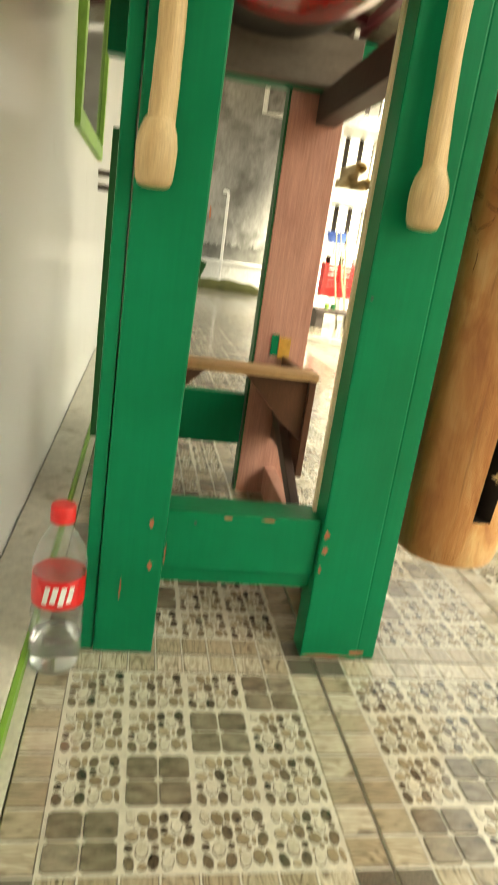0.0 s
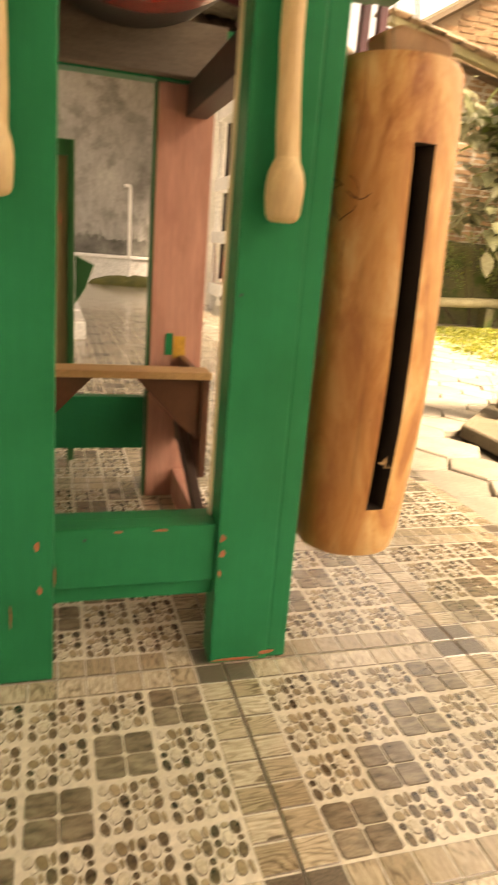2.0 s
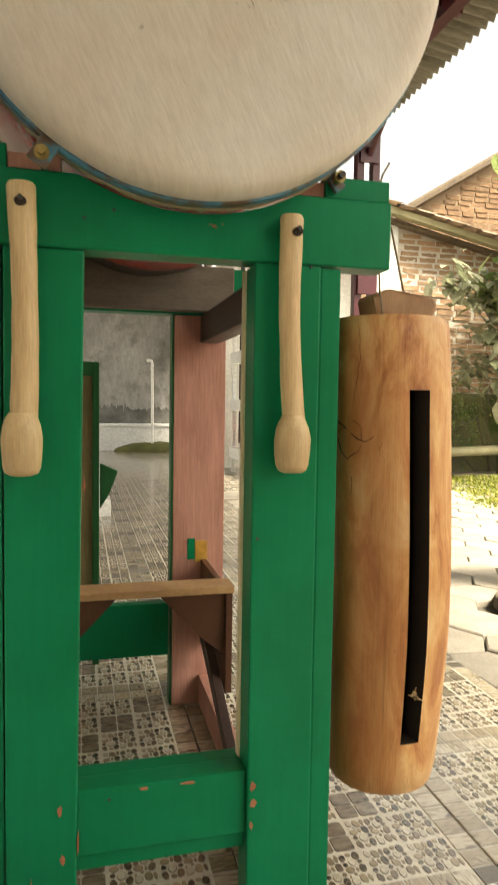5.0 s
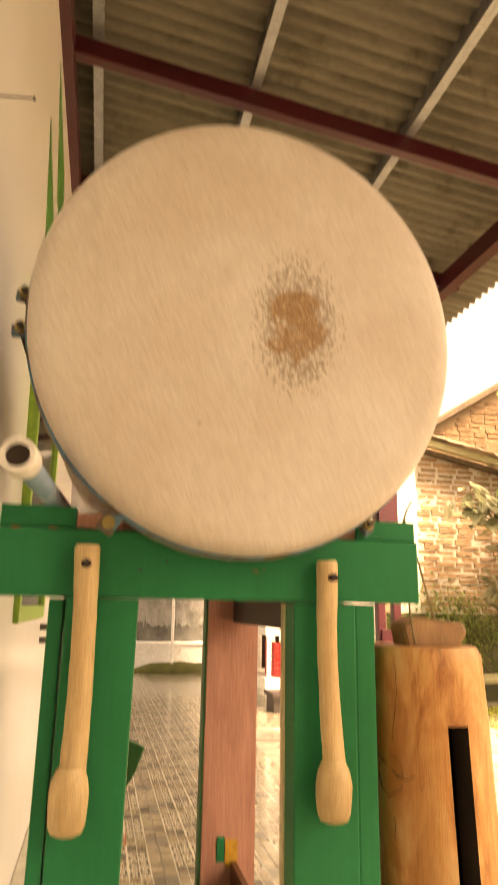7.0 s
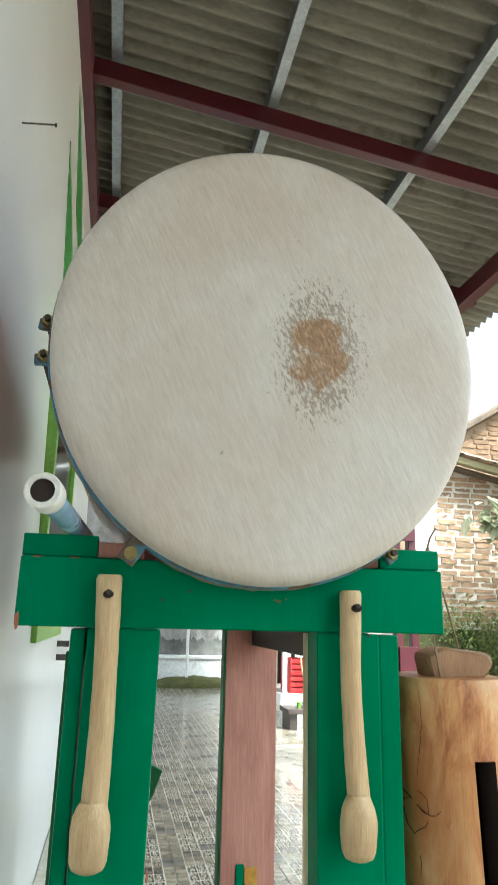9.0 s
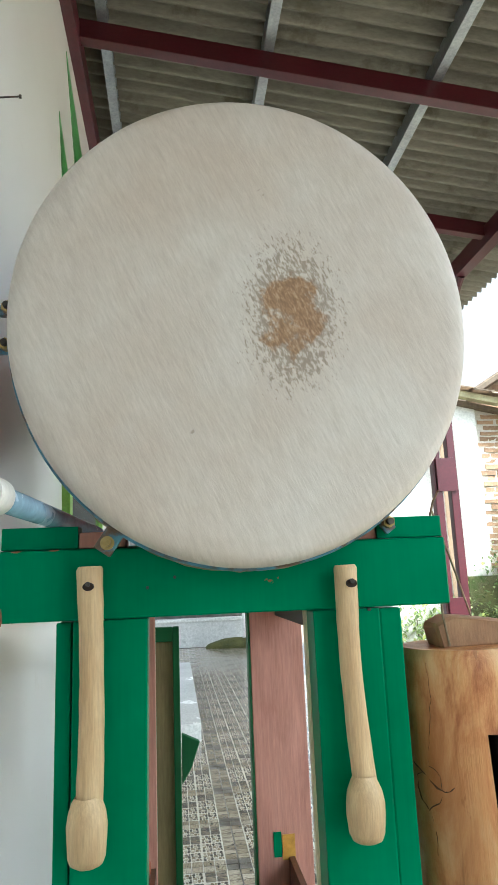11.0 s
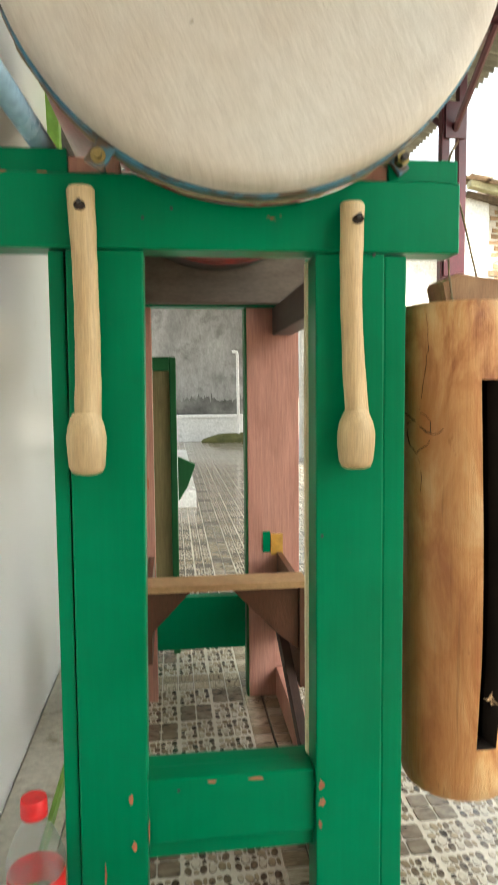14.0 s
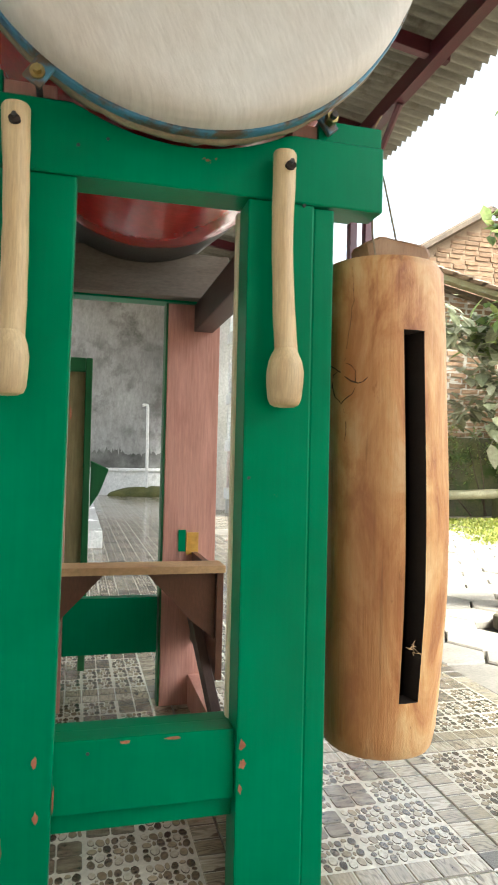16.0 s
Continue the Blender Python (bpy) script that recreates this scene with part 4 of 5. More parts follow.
# ---- the drum ----
drum = thing("barrel_drum", (DX, 0.36, 0.97), "large red lacquered barrel drum with a cream goat skin head", "drum")
part("shell", lathe([(0.93, -0.035), (0.985, -0.02), (0.99, 0.03), (0.995, 0.08), (1.0, 0.20), (0.985, 0.40), (0.965, 0.49), (0.960, 0.495), (0.935, 0.58), (0.885, 0.70), (0.84, 0.82), (0.83, 0.823), (0.0, 0.823)],
                    (DX, 0, DZ), "y", 96, DA * 0.985, DB * 0.985, slots=[0] * 6 + [1] * 6), [M_DRUMRED, M_DRUMGREY], drum, smooth=45)
head = part("skin", lathe([(0.0, -0.0885), (0.35, -0.0890), (0.7, -0.0885), (0.90, -0.0875), (0.955, -0.0855), (0.985, -0.079), (1.003, -0.068), (1.010, -0.052), (1.008, -0.030), (1.0, -0.028), (0.985, -0.030)],
                    (DX, 0, DZ), "y", 128, DA, DB), M_SKIN, drum, "cream goat skin with a worn brown patch", smooth=60)
part("iron_hoop", lathe([(1.004, -0.046), (1.018, -0.046), (1.021, -0.044), (1.021, -0.030), (1.018, -0.028), (1.004, -0.028), (1.004, -0.046)], (DX, 0, DZ), "y", 128, DA, DB), M_BLUE, drum, "blue painted iron hoop", smooth=40)
rim = part("frayed_rim", roughen(lathe([(1.0, -0.028), (1.018, -0.027), (1.022, -0.018), (1.012, -0.006), (0.99, -0.004)], (DX, 0, DZ), "y", 160, DA, DB), 0.003, 60), M_ROPE, drum, "frayed skin edge behind the hoop", smooth=80)


def hoop_lug(angle, plate=True):
    a = radians(angle)
    x, z = DX + DA * 1.075 * math.cos(a), DZ + DB * 1.075 * math.sin(a)
    m = Matrix.Translation((x, 0, z)) @ Matrix.Rotation(-a, 4, "Y")
    if not plate:
        rod = part("tension_rod", tube([m @ Vector((-0.008, -0.030, 0)), m @ Vector((-0.008, 0.11, 0))], 0.0045, 8), M_RUST, drum, "dark iron tension rod")
        part("rod_nut", tube([m @ Vector((-0.008, -0.022, 0)), m @ Vector((-0.008, -0.010, 0))], 0.0085, 6), M_BRASS, rod, "plated nut")
        part("rod_clip", box(-0.022, 0.006, -0.006, 0.004, -0.008, 0.008, 0.002, m=m), M_BLUE, rod, "blue iron clip")
        return
    lug = part("hoop_lug", box(-0.019, 0.012, -0.047, -0.041, -0.012, 0.012, 0.002, m=m), M_BLUE, drum, "blue iron lug")
    part("washer", tube([m @ Vector((-0.001, -0.047, 0)), m @ Vector((-0.001, -0.0505, 0))], 0.0085, 20), M_BRASS, lug)
    part("bolt", tube([m @ Vector((-0.001, -0.0505, 0)), m @ Vector((-0.001, -0.058, 0))], 0.005, 6), M_BRASS, lug)
    part("tension_rod", tube([m @ Vector((-0.001, -0.041, 0)), m @ Vector((-0.001, 0.11, 0))], 0.004, 8), M_RUST, lug)
    part("rod_nut", tube([m @ Vector((-0.001, 0.02, 0)), m @ Vector((-0.001, 0.034, 0))], 0.008, 6), M_BRASS, lug)


for angle in (236.5, 307, 174, 183):
    hoop_lug(angle, angle == 236.5)

# ---- things on the stand ----
def mallet(x_top, z_top, x_mid, x_neck, z_neck, x_ball, z_bot, w, label, hole_x, hole_z):
    t = thing("drum_mallet", (x_top, -0.022, z_bot), label, "mallet", "mallets on the stand")
    pts, rad = [], []
    for k in range(13):
        f = k / 12
        x = (1 - f) ** 2 * x_top + 2 * f * (1 - f) * x_mid + f * f * x_neck
        pts.append((x, -0.020 - 0.004 * f, z_top + (z_neck - z_top) * f))
        rad.append(w * (1.02 - 0.10 * math.sin(f * 3.0)))
    pts[0:0] = [(x_top, -0.020, z_top + 0.004)]
    rad[0:0] = [w * 0.86]
    bm = roughen(tube(pts, rad, 18, flat=0.8), 0.0012, 35)
    h = part("handle", bm, M_MALLET, t, smooth=50)
    # near-black plug painted as shade; no hole is cut
    part("hang_hole_shade", tube([(hole_x, -0.010, hole_z - 0.004), (hole_x, -0.0385, hole_z - 0.004)], 0.0052, 12, flat=1.3), M_HOLLOW_SHADE, h, "dark plug painted as the shade in the hanging hole")
    zs = z_neck + 0.008
    prof = [(w * 0.9, zs), (w * 1.12, zs - 0.006), (0.0215, zs - 0.016), (0.0238, zs - 0.030), (0.0235, zs - 0.045), (0.0215, z_bot + 0.010), (0.0185, z_bot + 0.003), (0.013, z_bot), (0.0, z_bot)]
    part("head", roughen(lathe([(r, z - zs) for r, z in prof], (x_ball, -0.026, zs), "z", 28, 1, 0.95), 0.001, 40), M_MALLET, t, "rounded knob end", smooth=50)


mallet(-0.306, 0.970, -0.300, -0.3035, 0.702, -0.306, 0.636, 0.0163, "pale peeled wooden mallet hung on a nail", -0.3055, 0.9535)
mallet(0.0215, 0.960, 0.016, 0.0275, 0.702, 0.0255, 0.636, 0.0152, "pale crooked wooden mallet with a knotty handle", 0.0245, 0.9445)


def slit_drum(cx, cy, r, z0, z1, slot_a, slot_w, sz0, sz1):
    t = thing("slit_drum", (cx, cy, z0), "hollow carved log slit drum hanging beside the stand", "slit drum")
    bm = bmesh.new()
    na = 72
    angs = sorted([2 * math.pi * k / na for k in range(na)])
    near = [radians(slot_a) + s * slot_w / 2 / r for s in (-1, 1)]
    angs = sorted([a for a in angs if min(abs((a - b + math.pi) % (2 * math.pi) - math.pi) for b in near) > 0.03] + [b % (2 * math.pi) for b in near])
    zs = [z0, z0 + 0.006, z0 + 0.03] + [z0 + 0.06 + (z1 - z0 - 0.09) * k / 26 for k in range(27)] + [z1 - 0.012, z1 - 0.004, z1]
    zs = sorted([z for z in zs if min(abs(z - sz0), abs(z - sz1)) > 0.008] + [sz0, sz1])
    rows_o, rows_i = [], []
    for z in zs:
        f = (z - z0) / (z1 - z0)
        rr = r * (0.90 + 0.10 * min(1, f * 3.2) - 0.035 * max(0, f - 0.86) / 0.14)
        end = min(z - z0, z1 - z)
        rr -= 0.007 * max(0.0, 1 - end / 0.012)
        wob = 0.006 * math.sin(f * 4.0)
        ro, ri = [], []
        for a in angs:
            slant = a + 0.0 * z
            q = Vector((math.cos(slant), math.sin(slant), 0))
            n = 1 + 0.028 * noise.noise((q.x * 1.4, q.y * 1.4, z * 3.0)) + 0.008 * noise.noise((q.x * 5, q.y * 5, z * 9))
            ro.append(bm.verts.new((cx + wob + q.x * rr * n, cy + q.y * rr * n, z)))
            ri.append(bm.verts.new((cx + wob + q.x * rr * 0.62, cy + q.y * rr * 0.62, min(max(z, z0 + 0.04), z1 - 0.05))))
        rows_o.append(ro)
        rows_i.append(ri)
    n, mid = len(angs), [((angs[k] + (angs[(k + 1) % len(angs)] + (2 * math.pi if k == len(angs) - 1 else 0))) / 2) for k in range(len(angs))]
    inside = [abs((m - radians(slot_a) + math.pi) % (2 * math.pi) - math.pi) < slot_w / 2 / r for m in mid]
    hole = lambda i, k: inside[k % n] and 0 <= i < len(zs) - 1 and sz0 - 1e-6 <= zs[i] and zs[i + 1] <= sz1 + 1e-6
    for i in range(len(zs) - 1):
        for k in range(n):
            k2 = (k + 1) % n
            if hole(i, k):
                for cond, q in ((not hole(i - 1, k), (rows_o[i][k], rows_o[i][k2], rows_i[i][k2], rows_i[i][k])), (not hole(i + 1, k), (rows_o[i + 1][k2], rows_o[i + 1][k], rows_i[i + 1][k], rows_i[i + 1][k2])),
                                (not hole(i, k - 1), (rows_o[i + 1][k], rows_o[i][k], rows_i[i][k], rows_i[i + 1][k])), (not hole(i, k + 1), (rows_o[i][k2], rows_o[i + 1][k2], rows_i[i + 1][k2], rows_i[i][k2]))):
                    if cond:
                        # slot cheeks and inner wall carry the painted near-black shade
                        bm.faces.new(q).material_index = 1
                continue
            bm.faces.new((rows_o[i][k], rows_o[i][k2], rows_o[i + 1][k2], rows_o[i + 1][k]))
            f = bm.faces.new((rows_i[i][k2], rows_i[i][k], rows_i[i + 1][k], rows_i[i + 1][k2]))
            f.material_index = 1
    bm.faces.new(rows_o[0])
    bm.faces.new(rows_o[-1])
    part("log_body", bm, [M_SLIT, M_HOLLOW_SHADE], t, smooth=50)

    def on_log(da, dz):
        a, z = radians(-157 + da), 0.672 + dz
        f = (z - z0) / (z1 - z0)
        rr = r * (0.90 + 0.10 * min(1, f * 3.2) - 0.035 * max(0, f - 0.86) / 0.14)
        q = Vector((math.cos(a), math.sin(a), 0))
        n = 1 + 0.028 * noise.noise((q.x * 1.4, q.y * 1.4, z * 3.0)) + 0.008 * noise.noise((q.x * 5, q.y * 5, z * 9))
        return Vector((cx + 0.006 * math.sin(f * 4.0) + q.x * rr * n, cy + q.y * rr * n, z))

    for crack, w in (([(-18, 0.036), (-10, 0.029), (0, 0.020), (11, 0.008), (19, 0.002), (24, 0.005), (28, 0.010)], 0.0011),
                     ([(19, 0.002), (12, -0.012), (2, -0.025), (-6, -0.015), (-9, 0.0), (-8, 0.015), (-2, 0.021)], 0.0009),
                     ([(7, 0.033), (11, 0.067), (17, 0.115), (15, 0.16)], 0.0004),
                     ([(8, 0.030), (18, 0.021), (17, 0.004)], 0.0007),
                     ([(4, -0.03), (7, -0.055), (5, -0.075)], 0.0005)):
        fine = [on_log(a0 + (a1 - a0) * k / 5, b0 + (b1 - b0) * k / 5) for (a0, b0), (a1, b1) in zip(crack, crack[1:]) for k in range(5)] + [on_log(*crack[-1])]
        part("knot_crack", roughen(tube(fine, [w * (0.35 + 0.65 * math.sin(math.pi * (k + 0.5) / len(fine))) for k in range(len(fine))], 6), 0.0022, 90), M_CRACK, t, "dark drying crack round a knot", smooth=60)
    # carved handle lug on top
    lug = part("carved_lug", roughen(prism([(cx - 0.040, z1 - 0.002), (cx + 0.046, z1 - 0.002), (cx + 0.060, z1 + 0.020), (cx + 0.050, z1 + 0.034), (cx + 0.010, z1 + 0.037), (cx - 0.020, z1 + 0.044), (cx - 0.045, z1 + 0.030)], cy - 0.030, cy + 0.020, bev=0.004), 0.006, 30), M_LUG, t, "dark rough-cut carved lug", smooth=30)
    for pts in ([(cx - 0.030, cy - 0.035, z1 + 0.002), (cx - 0.034, cy - 0.03, z1 + 0.04), (cx - 0.032, 0.05, 1.035)], [(cx + 0.020, cy, z1 + 0.038), (cx - 0.010, 0.046, 0.97), (cx - 0.030, 0.05, 1.04)], [(cx - 0.032, 0.05, 1.03), (cx - 0.028, 0.045, 1.05), (cx - 0.020, 0.04, 1.066)]):
        part("hanging_string", tube(pts, 0.0016, 6), M_ROPE, lug, "thin hanging string")
    for k in range(7):
        a = radians(slot_a) + rng.uniform(-0.1, 0.1)
        p = Vector((cx + r * 0.98 * math.cos(a), cy + r * math.sin(a), 0.325 + rng.uniform(-0.012, 0.012)))
        part("loose_fibre", tube([p, p + Vector((rng.uniform(-0.008, 0.008), -0.004, rng.uniform(-0.006, 0.008))), p + Vector((rng.uniform(-0.014, 0.014), -0.007, rng.uniform(-0.012, 0.012)))], 0.0004, 4), M_PLY, t, "pale loose fibre")


M_LUG = carved_wood("rough_cut_brown_wood", (0.30, 0.155, 0.075), (0.44, 0.27, 0.14), (0.15, 0.065, 0.03), (9, 9, 3), 0.6)
slit_drum(0.203, 0.062, 0.0900, 0.172, 0.848, -88, 0.031, 0.250, 0.746)

pipe = thing("pvc_pipe", (-0.37, 0.0, 1.03), "pvc pipe with a white socket lying on the stand", "pipe")
d = (Vector((-0.345, 0.25, 1.040)) - Vector((-0.374, -0.25, 1.040))).normalized()
p0 = Vector((-0.374, -0.25, 1.040))
part("tube", tube([p0 + d * 0.02, p0 + d * 0.60], 0.0135, 20), M_PVCBLUE, pipe, "blue grey tube", smooth=40)
bm = bmesh.new()
tube([p0, p0 + d * 0.003, p0 + d * 0.036, p0 + d * 0.04], [0.017, 0.0185, 0.0185, 0.016], 28, bm, cap=False)
tube([p0 + d * 0.03, p0], [0.0120, 0.0120], 28, bm, cap=False)
tube([p0, p0 + d * 0.0001], [0.0120, 0.0170], 28, bm, cap=False)
part("socket", bm, M_PVC, pipe, "white socket", smooth=40)
# near-black disc painted as the shade down the pipe
part("bore", tube([p0 + d * 0.003, p0 + d * 0.005], 0.01195, 20), M_HOLLOW_SHADE, pipe, "dark disc painted as the shade in the pipe end")

# ---- the water bottle ----
def bottle(x, y):
    t = thing("water_bottle", (x, y, 0), "clear plastic water bottle with a red cap and red label", "bottle")
    wob = lambda z: 0.0012 * math.sin(z * 260)
    prof = [(0.0, 0.004), (0.020, 0.002), (0.029, 0.0), (0.033, 0.004), (0.0345, 0.012)]
    prof += [(0.0345 + wob(z / 1000), z / 1000) for z in range(18, 94, 4)] + [(0.0338, 0.097), (0.0338, 0.141), (0.0348, 0.144)]
    prof += [(0.0348 + wob(z / 1000), z / 1000) for z in range(147, 156, 4)] + [(0.0335, 0.162), (0.030, 0.172), (0.024, 0.186), (0.017, 0.197), (0.0125, 0.203), (0.0125, 0.214)]
    t.scale = (1, 1, 1.03)
    body = part("bottle_body", lathe(prof, (x, y, 0), "z", 40), M_PET, t, smooth=60)
    part("water", lathe([(0.0, 0.006), (0.028, 0.003), (0.0325, 0.008), (0.0335, 0.03), (0.0335, 0.046), (0.0, 0.046)], (x, y, 0), "z", 32), M_WATER, body, smooth=40)
    bm = lathe([(0.0155, 0.213), (0.0162, 0.214), (0.0162, 0.228), (0.0150, 0.231), (0.0, 0.231)], (x, y, 0), "z", 48)
    part("cap", bm, M_CAPRED, t, "ribbed red screw cap", smooth=30)
    part("cap_ring", lathe([(0.0160, 0.209), (0.0163, 0.2095), (0.0163, 0.2125), (0.0150, 0.2128)], (x, y, 0), "z", 40), M_CAPRED, t, smooth=30)
    lab = part("label", lathe([(0.0348, 0.099), (0.0352, 0.101), (0.0352, 0.137), (0.0348, 0.139)], (x, y, 0), "z", 40), M_CAPRED, t, "red paper label", smooth=40)

    def mark(pts, w):
        bm = bmesh.new()
        rows = []
        for a, z in pts:
            rows.append([bm.verts.new((x + 0.0356 * math.sin(a + s * w / 0.035), y - 0.0356 * math.cos(a + s * w / 0.035), z)) for s in (-1, 1)])
        for p, q in zip(rows, rows[1:]):
            bm.faces.new((p[0], p[1], q[1], q[0]))
        part("label_mark", bm, M_WHITE, lab, "white logo stroke")

    for k in range(4):
        mark([(-0.42 + 0.30 * k, 0.106 + 0.003 * (k % 2)), (-0.36 + 0.30 * k, 0.118), (-0.29 + 0.30 * k, 0.131)], 0.0034)


bottle(-0.381, -0.030)

# ---- outside, beside the canopy: kerb, fence, brick house, plants ----
kerb = single("kerb", roughen(prism([(1.235, 1.27), (1.60, 1.62), (4.2, 1.55), (4.2, -2.2), (1.215, -2.2)], -0.02, 0.034, axis="z", bev=0.006), 0.003, 12), M_KERB, "low concrete kerb slab under the fence", "kerb", kind="structure")


def fence():
    f = thing("timber_fence", (1.5, 1.36, 0.045), "weathered brown timber fence with an orange cloth on top", "fence")
    for x in (1.50, 3.3):
        part("post", box(x, x + 0.07, 1.33, 1.40, 0.034, 0.62, 0.004), M_FENCE, f)
    part("post", box(1.58, 1.62, 1.34, 1.39, 0.034, 0.585, 0.004), M_FENCE, f)
    part("top_rail", box(1.46, 3.4, 1.30, 1.43, 0.585, 0.615, 0.004), M_FENCE, f)
    part("bottom_rail", box(1.44, 3.4, 1.31, 1.36, 0.075, 0.135, 0.004), M_FENCE, f)
    for i in range(16):
        x = 1.66 + 0.10 * i
        part("slat", box(x, x + 0.022, 1.36, 1.38, 0.10, 0.585, 0.002), M_FENCE, f)


fence()
bm = bmesh.new()
nx, ny = 14, 22
grid = []
for j in range(ny + 1):
    row = []
    for i in range(nx + 1):
        u, v = i / nx, j / ny
        s = v * 2 - 1
        drop = max(0, abs(s) - 0.25) * (0.24 if s < 0 else 0.18) * (1.2 - 0.9 * u)
        x = 1.455 + 0.24 * u - (0.03 if s < 0 else 0) * abs(s)
        y = 1.365 + 0.085 * max(-1, min(1, s * 3.4))
        z = 0.645 - drop * (1.0 - 0.35 * u) + 0.05 * math.sin(u * 9 + 1) * (1 - abs(s) * 0.6) * 0.6
        row.append(bm.verts.new(Vector((x, y, z)) + noise.noise_vector((u * 4, v * 5, 0)) * 0.022))
    grid.append(row)
for a, b in zip(grid, grid[1:]):
    for i in range(nx):
        bm.faces.new((a[i], a[i + 1], b[i + 1], b[i]))
bmesh.ops.solidify(bm, geom=list(bm.faces), thickness=0.004)
single("orange_cloth", bm, M_CLOTH, "faded orange cloth draped over the fence rail", "cloth", (1.5, 1.36, 0.6), smooth=70)


def blades(count, region, height, rng, lean=0.5, width=0.006, z=0.0):
    verts, faces = [], []
    for _ in range(count):
        x, y = region(rng)
        h, a, w = height * rng.uniform(0.5, 1.3), rng.uniform(0, 6.28), width * rng.uniform(0.6, 1.4)
        dx, dy = math.cos(a), math.sin(a)
        k = len(verts)
        bend = lean * rng.uniform(0.2, 1.0) * h
        verts += [(x - dy * w, y + dx * w, z), (x + dy * w, y - dx * w, z), (x + dy * w * 0.7 + dx * bend * 0.4, y - dx * w * 0.7 + dy * bend * 0.4, z + h * 0.6), (x - dy * w * 0.7 + dx * bend * 0.4, y + dx * w * 0.7 + dy * bend * 0.4, z + h * 0.6), (x + dx * bend, y + dy * bend, z + h)]
        faces += [(k, k + 1, k + 2, k + 3), (k + 3, k + 2, k + 4)]
    me = bpy.data.meshes.new("grass")
    me.from_pydata(verts, [], faces)
    return me


rng = random.Random(11)
me = blades(15000, lambda r: (lambda y: (r.uniform(2.62 + 0.33 * max(0, y - 3.4) - 0.05, 5.6), y))(r.uniform(2.5, 5.3)), 0.026, rng, 1.3, 0.008, GROUND - 0.004)
me.materials.append(M_GRASS)
tagged(new("grass_strip", me), "short bright green grass and weeds along the path", "grass", kind="stuff")
me = blades(500, lambda r: (r.uniform(1.6, 3.2), r.uniform(1.42, 1.6)), 0.12, rng, 0.8, 0.006, 0.04)
me.materials.append(M_GRASS)
tagged(new("fence_grass", me), "tufts of green grass behind the fence", "grass", kind="stuff")

single("bamboo_pole", roughen(tube([(2.6 + 0.4 * k, 5.55 + 0.01 * k, 0.19 + 0.012 * k) for k in range(10)], [0.055, 0.05] * 5, 12), 0.006, 8), M_BAMBOO, "thick old bamboo pole lying along the foundation", "bamboo", (3.5, 5.55, 0.14), smooth=50)
for x in (2.8, 4.3, 5.9):
    single("pole_rest", box(x - 0.05, x + 0.05, 5.48, 5.64, GROUND - 0.02, 0.142 + (x - 2.6) * 0.03, 0.01), M_MOSSWALL, "mossy stone propping the bamboo pole", "stone", (x, 5.55, 0), "pole rests")

house = thing("brick_house", (4.5, 6.2, 0), "weathered brick house with white plaster column and clay tile roof", "house")
part("foundation", roughen(box(2.84, 7.6, 5.90, 6.2, -0.05, 0.86, 0.01), 0.01, 5), M_MOSSWALL, house, "mossy dark foundation")
part("wall", prism([(2.9, 0.86), (7.6, 0.86), (7.6, 1.8), (2.9, 2.76)], 6.02, 6.2), M_MORTAR, house, "pale mortar joints")
part("plaster_column", roughen(box(2.86, 3.13, 5.93, 6.02, 0.86, 2.72, 0.01), 0.006, 6), M_PLASTER, house, "white lime plastered column")
sl = math.atan(0.207)
for i, (dz, th) in enumerate(((0.0, 0.07), (-0.085, 0.05))):
    part("eave_beam", box(0, 4.9, -0.05 + 0.09 * i, 0.05 + 0.09 * i, -th, 0, 0.006, m=Matrix.Translation((2.86, 5.82, 2.86 + dz)) @ Matrix.Rotation(sl, 4, "Y")), M_BAMBOO if i == 0 else M_FENCE, house)
single("gable_house", prism([(3.3, 0.0), (8.5, 0.0), (8.5, 3.1), (5.75, 4.35), (3.3, 2.9)], 8.0, 8.2), M_SHADEMORTAR, "brick gable wall of the house behind, coloured dark as its unlit face", "house", (5.5, 8.1, 0))
gable = bpy.data.objects["gable_house"]
for s, (xa, za), (xb, zb) in ((0, (3.0, 2.74), (5.75, 4.42)), (1, (5.75, 4.42), (8.7, 3.1))):
    part("verge_board", tube([(xa, 7.9, za), (xb, 7.9, zb)], 0.06, 6), M_FENCE, gable, "grey wooden verge board")

bush_rng = random.Random(21)


